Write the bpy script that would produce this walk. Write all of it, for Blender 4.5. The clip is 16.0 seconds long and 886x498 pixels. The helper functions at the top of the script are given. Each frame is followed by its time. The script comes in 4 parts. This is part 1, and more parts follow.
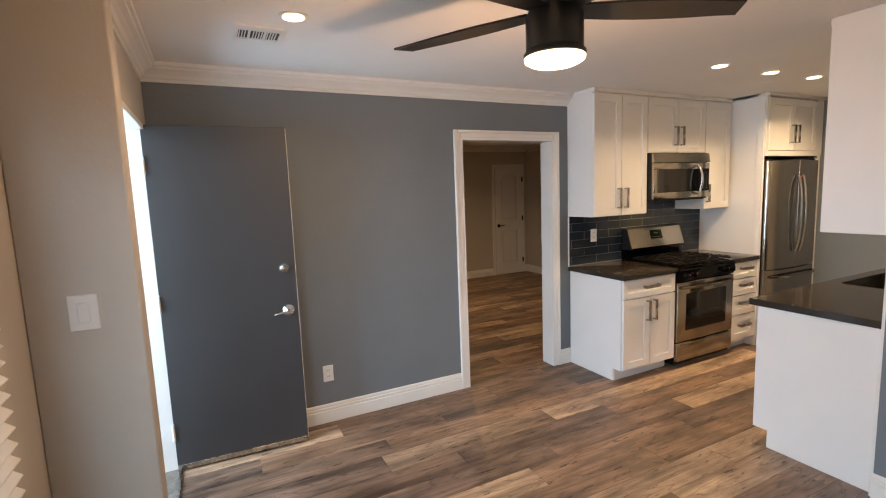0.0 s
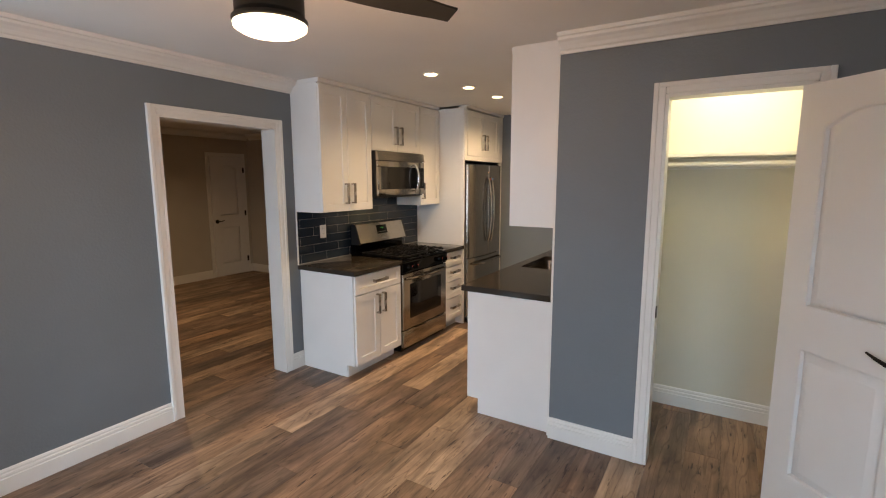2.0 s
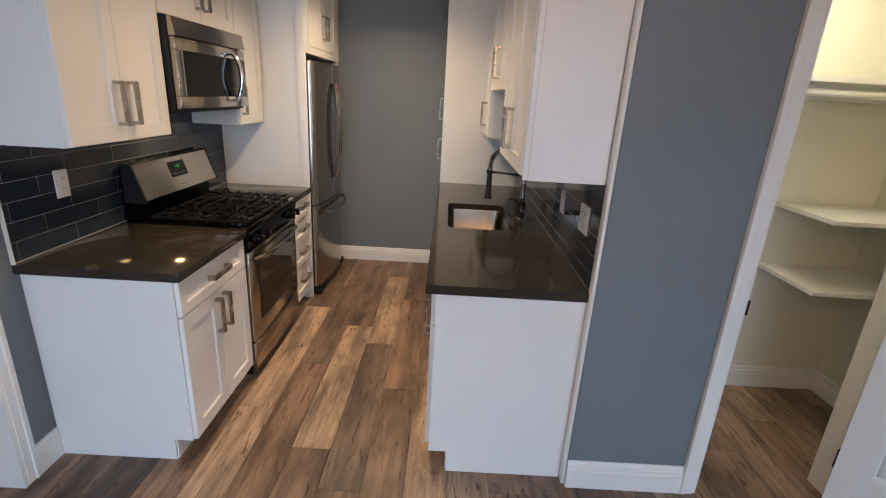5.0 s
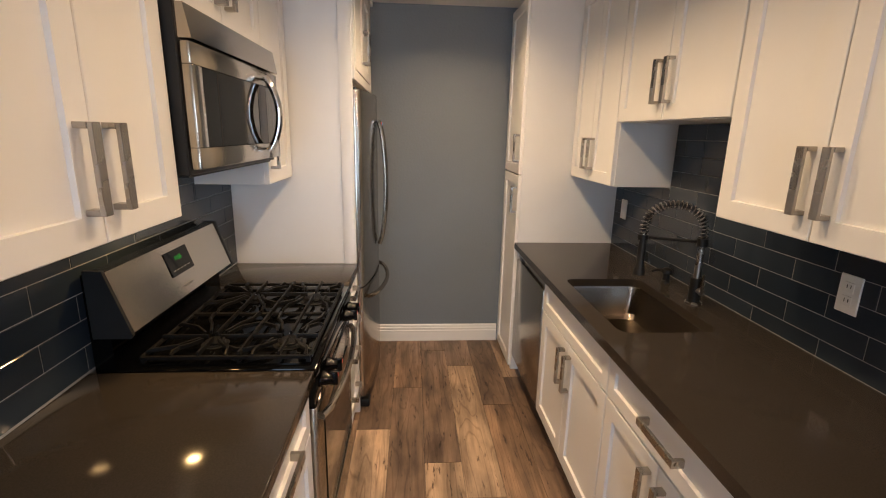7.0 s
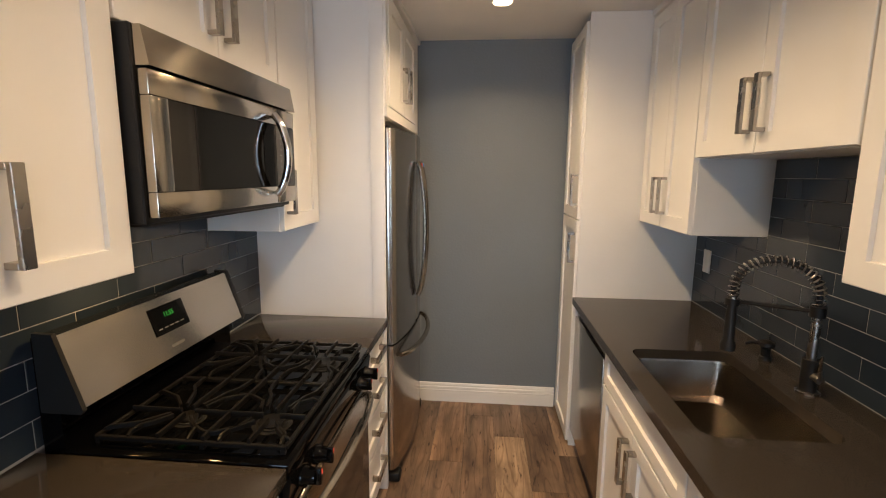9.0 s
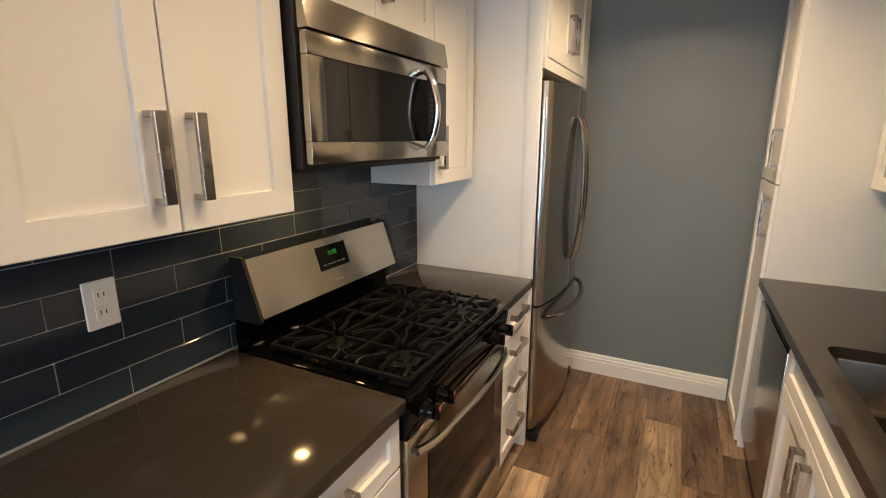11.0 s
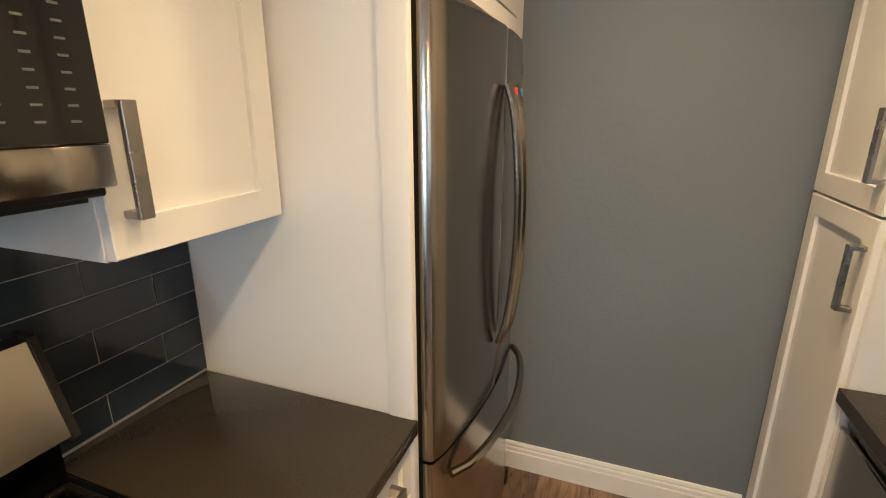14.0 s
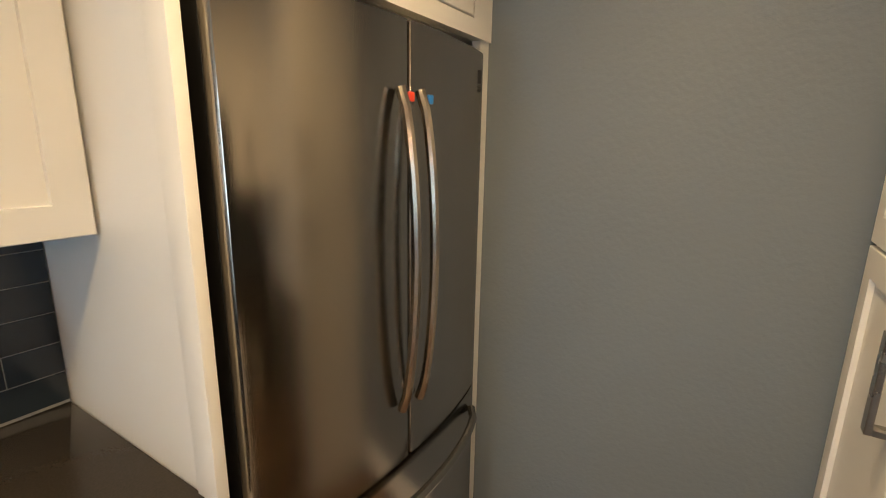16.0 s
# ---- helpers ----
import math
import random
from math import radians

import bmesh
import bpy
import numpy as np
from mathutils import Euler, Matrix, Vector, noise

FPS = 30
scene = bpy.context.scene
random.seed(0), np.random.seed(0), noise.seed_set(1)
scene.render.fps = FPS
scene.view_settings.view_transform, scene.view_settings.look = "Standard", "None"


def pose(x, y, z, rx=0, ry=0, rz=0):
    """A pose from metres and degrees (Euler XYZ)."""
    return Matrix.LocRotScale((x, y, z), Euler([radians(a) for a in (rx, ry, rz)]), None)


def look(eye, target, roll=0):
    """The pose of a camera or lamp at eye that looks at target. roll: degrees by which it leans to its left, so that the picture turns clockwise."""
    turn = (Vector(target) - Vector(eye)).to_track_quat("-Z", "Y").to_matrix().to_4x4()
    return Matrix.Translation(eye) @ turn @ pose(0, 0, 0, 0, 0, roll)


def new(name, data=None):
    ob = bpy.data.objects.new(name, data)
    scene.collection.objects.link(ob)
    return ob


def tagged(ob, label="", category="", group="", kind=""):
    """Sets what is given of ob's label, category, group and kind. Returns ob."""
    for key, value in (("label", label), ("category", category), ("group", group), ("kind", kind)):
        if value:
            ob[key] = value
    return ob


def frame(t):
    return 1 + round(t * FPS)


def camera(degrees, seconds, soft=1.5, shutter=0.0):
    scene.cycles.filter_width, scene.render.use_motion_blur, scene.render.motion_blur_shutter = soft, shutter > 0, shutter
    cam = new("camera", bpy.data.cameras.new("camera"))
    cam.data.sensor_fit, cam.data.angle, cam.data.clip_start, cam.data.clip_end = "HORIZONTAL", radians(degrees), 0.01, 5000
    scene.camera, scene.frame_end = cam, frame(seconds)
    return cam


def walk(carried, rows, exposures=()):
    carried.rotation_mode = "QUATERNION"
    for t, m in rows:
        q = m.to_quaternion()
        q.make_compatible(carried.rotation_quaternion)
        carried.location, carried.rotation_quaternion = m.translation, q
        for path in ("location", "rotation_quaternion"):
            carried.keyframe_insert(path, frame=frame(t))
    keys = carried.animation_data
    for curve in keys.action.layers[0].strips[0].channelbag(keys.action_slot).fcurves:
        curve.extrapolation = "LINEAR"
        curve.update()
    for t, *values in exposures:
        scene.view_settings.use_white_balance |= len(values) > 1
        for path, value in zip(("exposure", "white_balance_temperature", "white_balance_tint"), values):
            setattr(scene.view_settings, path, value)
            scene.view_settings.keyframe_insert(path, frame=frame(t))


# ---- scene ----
cam = camera(86.9, 16.0, soft=1.1)
PATH = [
    (0, (0.1, 0.267, 1.598), (0.977, 2.048, 1.356), -2.2),
    (0.5, (0.114, 0.241, 1.613), (1.234, 1.882, 1.38), -2.1),
    (1, (0.117, 0.241, 1.603), (1.453, 1.709, 1.364), -1.6),
    (1.5, (0.144, 0.267, 1.601), (1.694, 1.507, 1.352), -0.6),
    (2, (0.242, 0.419, 1.593), (1.933, 1.447, 1.305), -0.1),
    (2.5, (0.39, 0.589, 1.585), (2.178, 1.406, 1.217), 0.5),
    (3, (0.604, 0.792, 1.59), (2.466, 1.369, 1.143), 1.9),
    (3.2, (0.671, 0.873, 1.586), (2.552, 1.358, 1.112), 2.4),
    (5.3, (1.441, 2.055, 1.587), (3.336, 2.01, 0.95), 2.8),
    (5.5, (1.549, 2.173, 1.597), (3.441, 2.105, 0.951), 2.4),
    (6, (1.838, 2.373, 1.577), (3.728, 2.26, 0.934), 1.4),
    (6.5, (2.105, 2.483, 1.576), (4.02, 2.356, 1.014), 1.1),
    (7, (2.311, 2.584, 1.568), (4.248, 2.451, 1.087), 1.2),
    (7.5, (2.432, 2.631, 1.571), (4.385, 2.499, 1.161), 0.8),
    (8, (2.484, 2.637, 1.563), (4.447, 2.508, 1.204), 0.5),
    (8.5, (2.548, 2.567, 1.55), (4.519, 2.522, 1.215), 0.2),
    (9, (2.619, 2.425, 1.561), (4.587, 2.597, 1.248), 0.5),
    (9.5, (2.64, 2.322, 1.565), (4.565, 2.768, 1.253), 1.1),
    (10, (2.647, 2.285, 1.559), (4.491, 2.979, 1.215), 1.5),
    (10.2, (2.648, 2.282, 1.552), (4.457, 3.05, 1.182), 1.6),
    (12.3, (2.921, 2.451, 1.511), (4.637, 3.353, 1.021), -0.4),
    (12.5, (3.042, 2.474, 1.517), (4.771, 3.342, 1.011), 0.1),
    (13, (3.374, 2.484, 1.542), (5.141, 3.272, 1.033), -0.3),
    (13.5, (3.645, 2.491, 1.538), (5.425, 3.229, 1.004), -0.2),
    (14, (3.887, 2.497, 1.555), (5.688, 3.168, 1.002), 0.0),
    (14.5, (4.095, 2.397, 1.545), (5.909, 3.063, 1.029), 0.3),
    (15, (4.248, 2.279, 1.548), (6.039, 3.021, 1.057), 1.1),
    (15.5, (4.315, 2.204, 1.537), (6.049, 3.084, 1.069), 1.3),
    (16, (4.331, 2.173, 1.524), (5.981, 3.211, 1.076), 0.9),
]
EXPOSURES = [(0, -0.12, 7100, 14), (1, -0.18, 7050, 14), (2.5, -0.42, 6900, 13), (5.5, -0.42, 6150, 14), (7.5, -0.20, 6700, 15), (10, -0.26, 6500, 10), (13, -0.06, 6700, 8), (14.5, -0.25, 6750, 7), (16, -0.16, 6850, 7)]
walk(cam, [(t, look(eye, target, roll)) for t, eye, target, roll in PATH], EXPOSURES)

# ---- plan: kitchen runs along +x, the north wall carries the range, the west side the street ----
CEIL = 2.388
NORTH = 3.5
WEST = -0.19
WW = -0.44       # west wall of the living room
STUB = 2.1       # short wall between living room and entry
EAST = 2.93      # wall with the closet
SINK = 1.28      # wall behind the sink
BACK = 5.685     # end wall of the kitchen
SOUTH = -2.3
DOWNLIGHTS = [(3.32, 2.395), (3.912, 2.39), (4.452, 2.37), (5.033, 2.36)]
ENTRY_LIGHT = (0.501, 2.476)
FAN = (1.25, 1.64)

# ---- world, lamps ----
world = bpy.data.worlds.new("world")
scene.world = world
world.use_nodes = True
wn = world.node_tree
sky = wn.nodes.new("ShaderNodeTexSky")
sky.sky_type = "NISHITA"
sky.sun_disc = False
sky.sun_elevation = radians(40)
sky.sun_rotation = radians(120)
wn.links.new(sky.outputs[0], wn.nodes["Background"].inputs[0])
wn.nodes["Background"].inputs[1].default_value = 0.06


def lamp(name, kind, m, watts, colour, **kw):
    d = bpy.data.lights.new(name, kind)
    d.energy, d.color = watts, colour
    for k, v in kw.items():
        if k == "size": d.size = v
        if k == "size_y": d.shape, d.size_y = "RECTANGLE", v
        if k == "disk": d.shape, d.size = "DISK", v
        if k == "spread": d.spread = radians(v)
        if k == "radius": d.shadow_soft_size = v
        if k == "angle": d.angle = radians(v)
    ob = new(name, d)
    ob.matrix_world = m
    return ob


WARM = (1.0, 0.72, 0.42)
DAY = (0.53, 0.755, 1.0)
lamp("sun", "SUN", look((6, -6, 8), (0, 0, 0)), 2.0, (1, 0.95, 0.88), angle=0.6)
for x, y in DOWNLIGHTS:
    lamp("downlight_or_fill_lamp", "AREA", look((x, y, CEIL - 0.012), (x, y, 0)), 8.4, WARM, disk=0.09, spread=138)
lamp("downlight_or_fill_lamp", "AREA", look((*ENTRY_LIGHT, CEIL - 0.012), (*ENTRY_LIGHT, 0)), 7.0, WARM, disk=0.09, spread=150)
lamp("fan_lamp", "POINT", pose(*FAN, 1.95), 31.0, (1.0, 0.62, 0.36), radius=0.06)
lamp("microwave_lamp", "AREA", look((3.76, 3.27, 1.434), (3.76, 3.3, 0)), 2.4, (1.0, 0.62, 0.24), disk=0.05, spread=165)
lamp("closet_lamp", "POINT", pose(3.35, 0.42, 2.26), 18.0, (1.0, 0.90, 0.64), radius=0.06)
lamp("window_daylight", "AREA", look((WW - 0.14, 0.25, 1.32), (3, 0.25, 1.1)), 102.0, DAY, size=2.3, size_y=1.45)
lamp("doorway_daylight", "AREA", look((WEST - 1.2, 2.9, 1.3), (3, 2.8, 0.6)), 125.0, DAY, size=1.3, size_y=2.0)
# fill lamp added out of view to brighten the next room
lamp("downlight_or_fill_lamp", "AREA", look((2.9, 5.7, CEIL - 0.012), (2.9, 5.7, 0)), 24.0, WARM, disk=0.09, spread=150)


# ---- materials ----
def mat(name):
    m = bpy.data.materials.new(name)
    m.use_nodes = True
    return m, m.node_tree.nodes, m.node_tree.links, m.node_tree.nodes["Principled BSDF"]


def noise_tex(n, l, vec, scale, detail=4.0, rough=0.55):
    t = n.new("ShaderNodeTexNoise")
    t.inputs["Scale"].default_value, t.inputs["Detail"].default_value, t.inputs["Roughness"].default_value = scale, detail, rough
    l.new(vec, t.inputs["Vector"])
    return t.outputs["Fac"]


def mapped(n, l, scale, space="Object"):
    c, m = n.new("ShaderNodeTexCoord"), n.new("ShaderNodeMapping")
    m.inputs["Scale"].default_value = scale
    l.new(c.outputs[space], m.inputs["Vector"])
    return m.outputs[0]


def ramp(n, l, fac, stops):
    r = n.new("ShaderNodeValToRGB")
    r.color_ramp.elements[0].position, r.color_ramp.elements[0].color = stops[0][0], (*stops[0][1], 1)
    r.color_ramp.elements[1].position, r.color_ramp.elements[1].color = stops[-1][0], (*stops[-1][1], 1)
    for p, c in stops[1:-1]:
        r.color_ramp.elements.new(p).color = (*c, 1)
    l.new(fac, r.inputs[0])
    return r.outputs[0]


def bump(n, l, b, fac, strength, dist=0.002):
    u = n.new("ShaderNodeBump")
    u.inputs["Strength"].default_value, u.inputs["Distance"].default_value = strength, dist
    l.new(fac, u.inputs["Height"])
    l.new(u.outputs[0], b.inputs["Normal"])


def surface(name, colour, rough=0.5, metal=0.0, vary=0.06, scale=6.0, grain=0.0, grain_scale=300.0, stretch=(1, 1, 1), coat=0.0, rough_vary=0.08, spec=0.5, brushed=0.0):
    """A paint, metal or stone with soft stains and fine grain."""
    m, n, l, b = mat(name)
    v = mapped(n, l, stretch)
    big = noise_tex(n, l, v, scale)
    lo, hi = [tuple(c * (1 + s) for c in colour) for s in (-vary, vary)]
    l.new(ramp(n, l, big, [(0.25, lo), (0.75, hi)]), b.inputs["Base Color"])
    mr = n.new("ShaderNodeMapRange")
    mr.inputs["To Min"].default_value, mr.inputs["To Max"].default_value = max(0.02, rough - rough_vary), rough + rough_vary
    l.new(big, mr.inputs["Value"])
    l.new(mr.outputs[0], b.inputs["Roughness"])
    b.inputs["Metallic"].default_value = metal
    b.inputs["Coat Weight"].default_value = coat
    b.inputs["Specular IOR Level"].default_value = spec
    if brushed:
        tg = n.new("ShaderNodeTangent")
        tg.direction_type, tg.axis = "RADIAL", "Z"
        l.new(tg.outputs[0], b.inputs["Tangent"])
        b.inputs["Anisotropic"].default_value, b.inputs["Anisotropic Rotation"].default_value = brushed, 0.25
    if grain:
        bump(n, l, b, noise_tex(n, l, v, grain_scale, 3), grain)
    return m


def emitter(name, colour, strength):
    m, n, l, b = mat(name)
    b.inputs["Base Color"].default_value = (0.9, 0.9, 0.88, 1) if strength > 1 else (0.01, 0.02, 0.01, 1)
    b.inputs["Emission Color"].default_value = (*colour, 1)
    b.inputs["Emission Strength"].default_value = strength
    return m


GREY = surface("grey_wall_paint", (0.172, 0.198, 0.224), 0.60, vary=0.04, scale=2, grain=0.9, grain_scale=70)
BEIGE = surface("beige_wall_paint", (0.52, 0.485, 0.43), 0.65, vary=0.04, scale=2, grain=0.3, grain_scale=70)
CREAM = surface("closet_wall_paint", (0.72, 0.70, 0.60), 0.65, vary=0.03, scale=2, grain=0.3, grain_scale=70)
CEILING = surface("ceiling_paint", (0.83, 0.81, 0.78), 0.75, vary=0.03, scale=2, grain=0.3, grain_scale=80)
TRIM = surface("white_trim_paint", (0.80, 0.79, 0.76), 0.35, vary=0.03, scale=4, grain=0.08, grain_scale=60)
CAB = surface("white_cabinet_lacquer", (0.80, 0.79, 0.77), 0.34, vary=0.02, scale=4, grain=0.05, grain_scale=90)
DOORW = surface("white_door_paint", (0.78, 0.77, 0.75), 0.4, vary=0.02, scale=4, grain=0.15, grain_scale=120)
QUARTZ = surface("brown_quartz", (0.036, 0.030, 0.0245), 0.10, vary=0.18, scale=260, rough_vary=0.02, spec=0.28)
GREYDOOR = surface("dark_grey_door_paint", (0.045, 0.045, 0.047), 0.42, vary=0.05, scale=3, grain=0.1, grain_scale=90)
STEEL = surface("brushed_steel", (0.40, 0.36, 0.305), 0.19, 1.0, vary=0.06, scale=8, rough_vary=0.04, brushed=0.8, grain=0.03, grain_scale=500, stretch=(0.02, 0.02, 1.0))
STEELV = surface("brushed_steel_upright", (0.37, 0.33, 0.28), 0.18, 1.0, rough_vary=0.05, vary=0.05, scale=8, grain=0.035, grain_scale=500, stretch=(1, 1, 0.02))
SINKSTEEL = surface("satin_sink_steel", (0.27, 0.235, 0.195), 0.24, 1.0, vary=0.06, scale=8, grain=0.1, grain_scale=400, stretch=(0.03, 1, 1))
NICKEL = surface("satin_nickel", (0.40, 0.375, 0.345), 0.27, 1.0, vary=0.03, scale=20)
CHROME = surface("chrome", (0.75, 0.74, 0.72), 0.1, 1.0, vary=0.02, scale=20, rough_vary=0.04)
BLACKGLOSS = surface("black_enamel", (0.002, 0.002, 0.0021), 0.06, vary=0.1, scale=10, rough_vary=0.02, spec=0.14)
BLACK = surface("matt_black", (0.010, 0.0097, 0.0095), 0.45, spec=0.3, vary=0.1, scale=20)
IRON = surface("cast_iron", (0.0065, 0.006, 0.0056), 0.38, spec=0.14, vary=0.15, scale=60, grain=0.4, grain_scale=300)
DARKGLASS = surface("dark_oven_glass", (0.006, 0.0055, 0.005), 0.06, vary=0.05, scale=5, rough_vary=0.02)
PLASTIC = surface("white_plastic", (0.78, 0.77, 0.74), 0.3, vary=0.02, scale=20)
BRONZE = surface("oil_rubbed_bronze", (0.018, 0.015, 0.013), 0.35, 0.6, vary=0.1, scale=30)
FANBLACK = surface("fan_black", (0.02, 0.018, 0.016), 0.4, vary=0.1, scale=20)
GROUT = surface("pale_grout", (0.27, 0.28, 0.28), 0.8, vary=0.1, scale=40)
CONCRETE = surface("concrete", (0.42, 0.41, 0.39), 0.85, vary=0.12, scale=5, grain=0.4, grain_scale=60)
SUBFLOOR = surface("dark_joint", (0.035, 0.027, 0.02), 0.8, vary=0.1)
RED = surface("red_sticker", (0.7, 0.06, 0.03), 0.4)
BLUE = surface("blue_sticker", (0.02, 0.2, 0.6), 0.4)
# print on badges, and painted shade in the vent duct and outlet slots
INK_AND_SHADE = surface("dark_print_and_shade", (0.02, 0.02, 0.02), 0.5)
PRINT = surface("pale_print", (0.11, 0.11, 0.105), 0.5)
GLOW = emitter("lamp_glow", (1.0, 0.80, 0.55), 9.0)
DLGLOW = emitter("downlight_glow", (1.0, 0.74, 0.42), 12.0)
LAMPGLOW = emitter("cooktop_lamp_glow", (1.0, 0.75, 0.4), 8.0)
GREEN = emitter("green_digits", (0.01, 1.0, 0.08), 0.35)


def glass():
    m, n, l, b = mat("window_glass")
    b.inputs["Transmission Weight"].default_value, b.inputs["Roughness"].default_value = 1.0, 0.02
    return m


def tile_material():
    m, n, l, b = mat("blue_grey_glazed_tile")
    info = n.new("ShaderNodeObjectInfo")
    v = mapped(n, l, (1, 1, 1))
    tint = ramp(n, l, info.outputs["Random"], [(0.0, (0.016, 0.024, 0.036)), (1.0, (0.026, 0.037, 0.051))])
    l.new(tint, b.inputs["Base Color"])
    b.inputs["Roughness"].default_value = 0.10
    bump(n, l, b, noise_tex(n, l, v, 14, 2), 0.12, 0.004)
    return m


def plank_material():
    m, n, l, b = mat("worn_oak_plank")
    info = n.new("ShaderNodeObjectInfo")
    c = n.new("ShaderNodeTexCoord")
    off = n.new("ShaderNodeVectorMath")
    off.operation = "MULTIPLY_ADD"
    off.inputs[1].default_value = (1, 1, 1)
    mul = n.new("ShaderNodeVectorMath")
    mul.operation = "SCALE"
    mul.inputs[0].default_value = (37, 17, 5)
    l.new(info.outputs["Random"], mul.inputs["Scale"])
    l.new(c.outputs["Object"], off.inputs[0])
    l.new(mul.outputs[0], off.inputs[2])

    def at(scale):
        k = n.new("ShaderNodeMapping")
        k.inputs["Scale"].default_value = scale
        l.new(off.outputs[0], k.inputs["Vector"])
        return k.outputs[0]
    fine = noise_tex(n, l, at((1.7, 42, 1)), 1.0, 6, 0.65)
    streak = noise_tex(n, l, at((0.9, 13, 1)), 1.0, 4, 0.6)
    broad = noise_tex(n, l, at((2.4, 6.5, 1)), 1.0, 5, 0.6)
    knots = noise_tex(n, l, at((6, 40, 1)), 1.0, 5, 0.7)
    rings = noise_tex(n, l, at((0.9, 7.5, 1)), 1.0, 2, 0.45)
    many = n.new("ShaderNodeMath")
    many.operation = "MULTIPLY"
    many.inputs[1].default_value = 11.0
    l.new(rings, many.inputs[0])
    saw = n.new("ShaderNodeMath")
    saw.operation = "PINGPONG"
    saw.inputs[1].default_value = 0.5
    l.new(many.outputs[0], saw.inputs[0])

    def mix(a, c2, fac, mode="MULTIPLY"):
        x = n.new("ShaderNodeMix")
        x.data_type, x.blend_type = "RGBA", mode
        l.new(a, x.inputs[6])
        l.new(c2, x.inputs[7])
        if isinstance(fac, float): x.inputs[0].default_value = fac
        else: l.new(fac, x.inputs[0])
        return x.outputs[2]
    col = info.outputs["Color"]
    col = mix(col, ramp(n, l, broad, [(0.30, (0.36, 0.34, 0.34)), (0.60, (1.15, 1.1, 1.05))]), 0.95)
    col = mix(col, ramp(n, l, fine, [(0.34, (0.46, 0.42, 0.39)), (0.58, (1.15, 1.14, 1.13))]), 0.42)
    col = mix(col, ramp(n, l, streak, [(0.36, (0.50, 0.46, 0.43)), (0.5, (1.0, 1.0, 1.0)), (0.66, (1.5, 1.47, 1.42))]), 0.7)
    col = mix(col, ramp(n, l, saw.outputs[0], [(0.0, (0.46, 0.40, 0.35)), (0.12, (1.0, 1.0, 1.0))]), 0.65)
    col = mix(col, ramp(n, l, knots, [(0.605, (1, 1, 1)), (0.65, (0.14, 0.10, 0.08))]), 0.92)
    l.new(col, b.inputs["Base Color"])
    rr = n.new("ShaderNodeMapRange")
    rr.inputs["To Min"].default_value, rr.inputs["To Max"].default_value = 0.34, 0.52
    l.new(fine, rr.inputs["Value"])
    l.new(rr.outputs[0], b.inputs["Roughness"])
    bump(n, l, b, fine, 0.25, 0.0015)
    return m


TILE, PLANK, GLASS = tile_material(), plank_material(), glass()


# ---- mesh helpers ----
def box(bm, x0, x1, y0, y1, z0, z1, bevel=0.0, seg=2):
    r = bmesh.ops.create_cube(bm, size=1.0)
    for v in r["verts"]:
        v.co = Vector(((x0 + x1) / 2 + v.co.x * (x1 - x0), (y0 + y1) / 2 + v.co.y * (y1 - y0), (z0 + z1) / 2 + v.co.z * (z1 - z0)))
    if bevel:
        es = {e for v in r["verts"] for e in v.link_edges}
        bmesh.ops.bevel(bm, geom=list(es), offset=bevel, segments=seg, profile=0.5, affect="EDGES")
    return bm


def B(*a, **k):
    return box(bmesh.new(), *a, **k)


def tube(bm, pts, r, seg=10, close=True):
    """A round bar along points; r may be one radius or one for each point."""
    pts = [Vector(p) for p in pts]
    rs = r if isinstance(r, (list, tuple)) else [r] * len(pts)
    rings, side = [], None
    for i, p in enumerate(pts):
        d = (pts[min(i + 1, len(pts) - 1)] - pts[max(i - 1, 0)]).normalized()
        if side is None:
            side = d.orthogonal().normalized()
        side = (side - d * side.dot(d)).normalized()
        up = d.cross(side)
        rings.append([bm.verts.new(p + rs[i] * (math.cos(2 * math.pi * k / seg) * side + math.sin(2 * math.pi * k / seg) * up)) for k in range(seg)])
    for a, b in zip(rings, rings[1:]):
        for k in range(seg):
            bm.faces.new((a[k], a[(k + 1) % seg], b[(k + 1) % seg], b[k]))
    if close:
        bm.faces.new(rings[0][::-1])
        bm.faces.new(rings[-1])
    return bm


def cyl(bm, p0, p1, r0, r1=None, seg=24):
    return tube(bm, [p0, p1], [r0, r0 if r1 is None else r1], seg)


def turned(bm, centre, profile, seg=32, axis="z"):
    """A turned shape from (radius, height) pairs."""
    c = Vector(centre)
    rings = []
    for r, h in profile:
        ring = []
        for k in range(seg):
            a = 2 * math.pi * k / seg
            u, v = r * math.cos(a), r * math.sin(a)
            ring.append(bm.verts.new(c + (Vector((u, v, h)) if axis == "z" else Vector((u, h, v)) if axis == "y" else Vector((h, u, v)))))
        rings.append(ring)
    for a, b in zip(rings, rings[1:]):
        for k in range(seg):
            bm.faces.new((a[k], a[(k + 1) % seg], b[(k + 1) % seg], b[k]))
    bm.faces.new(rings[0][::-1])
    bm.faces.new(rings[-1])
    return bm


def prism(bm, profile, axis, a, b):
    """A closed outline (u, v) drawn out along an axis from a to b: x -> (y, z), y -> (x, z), z -> (x, y)."""
    def place(u, v, w):
        return Vector((w, u, v)) if axis == "x" else Vector((u, w, v)) if axis == "y" else Vector((u, v, w))
    r0 = [bm.verts.new(place(u, v, a)) for u, v in profile]
    r1 = [bm.verts.new(place(u, v, b)) for u, v in profile]
    n = len(profile)
    for k in range(n):
        bm.faces.new((r0[k], r0[(k + 1) % n], r1[(k + 1) % n], r1[k]))
    bm.faces.new(r0[::-1])
    bm.faces.new(r1)
    return bm


ORIGIN = {}


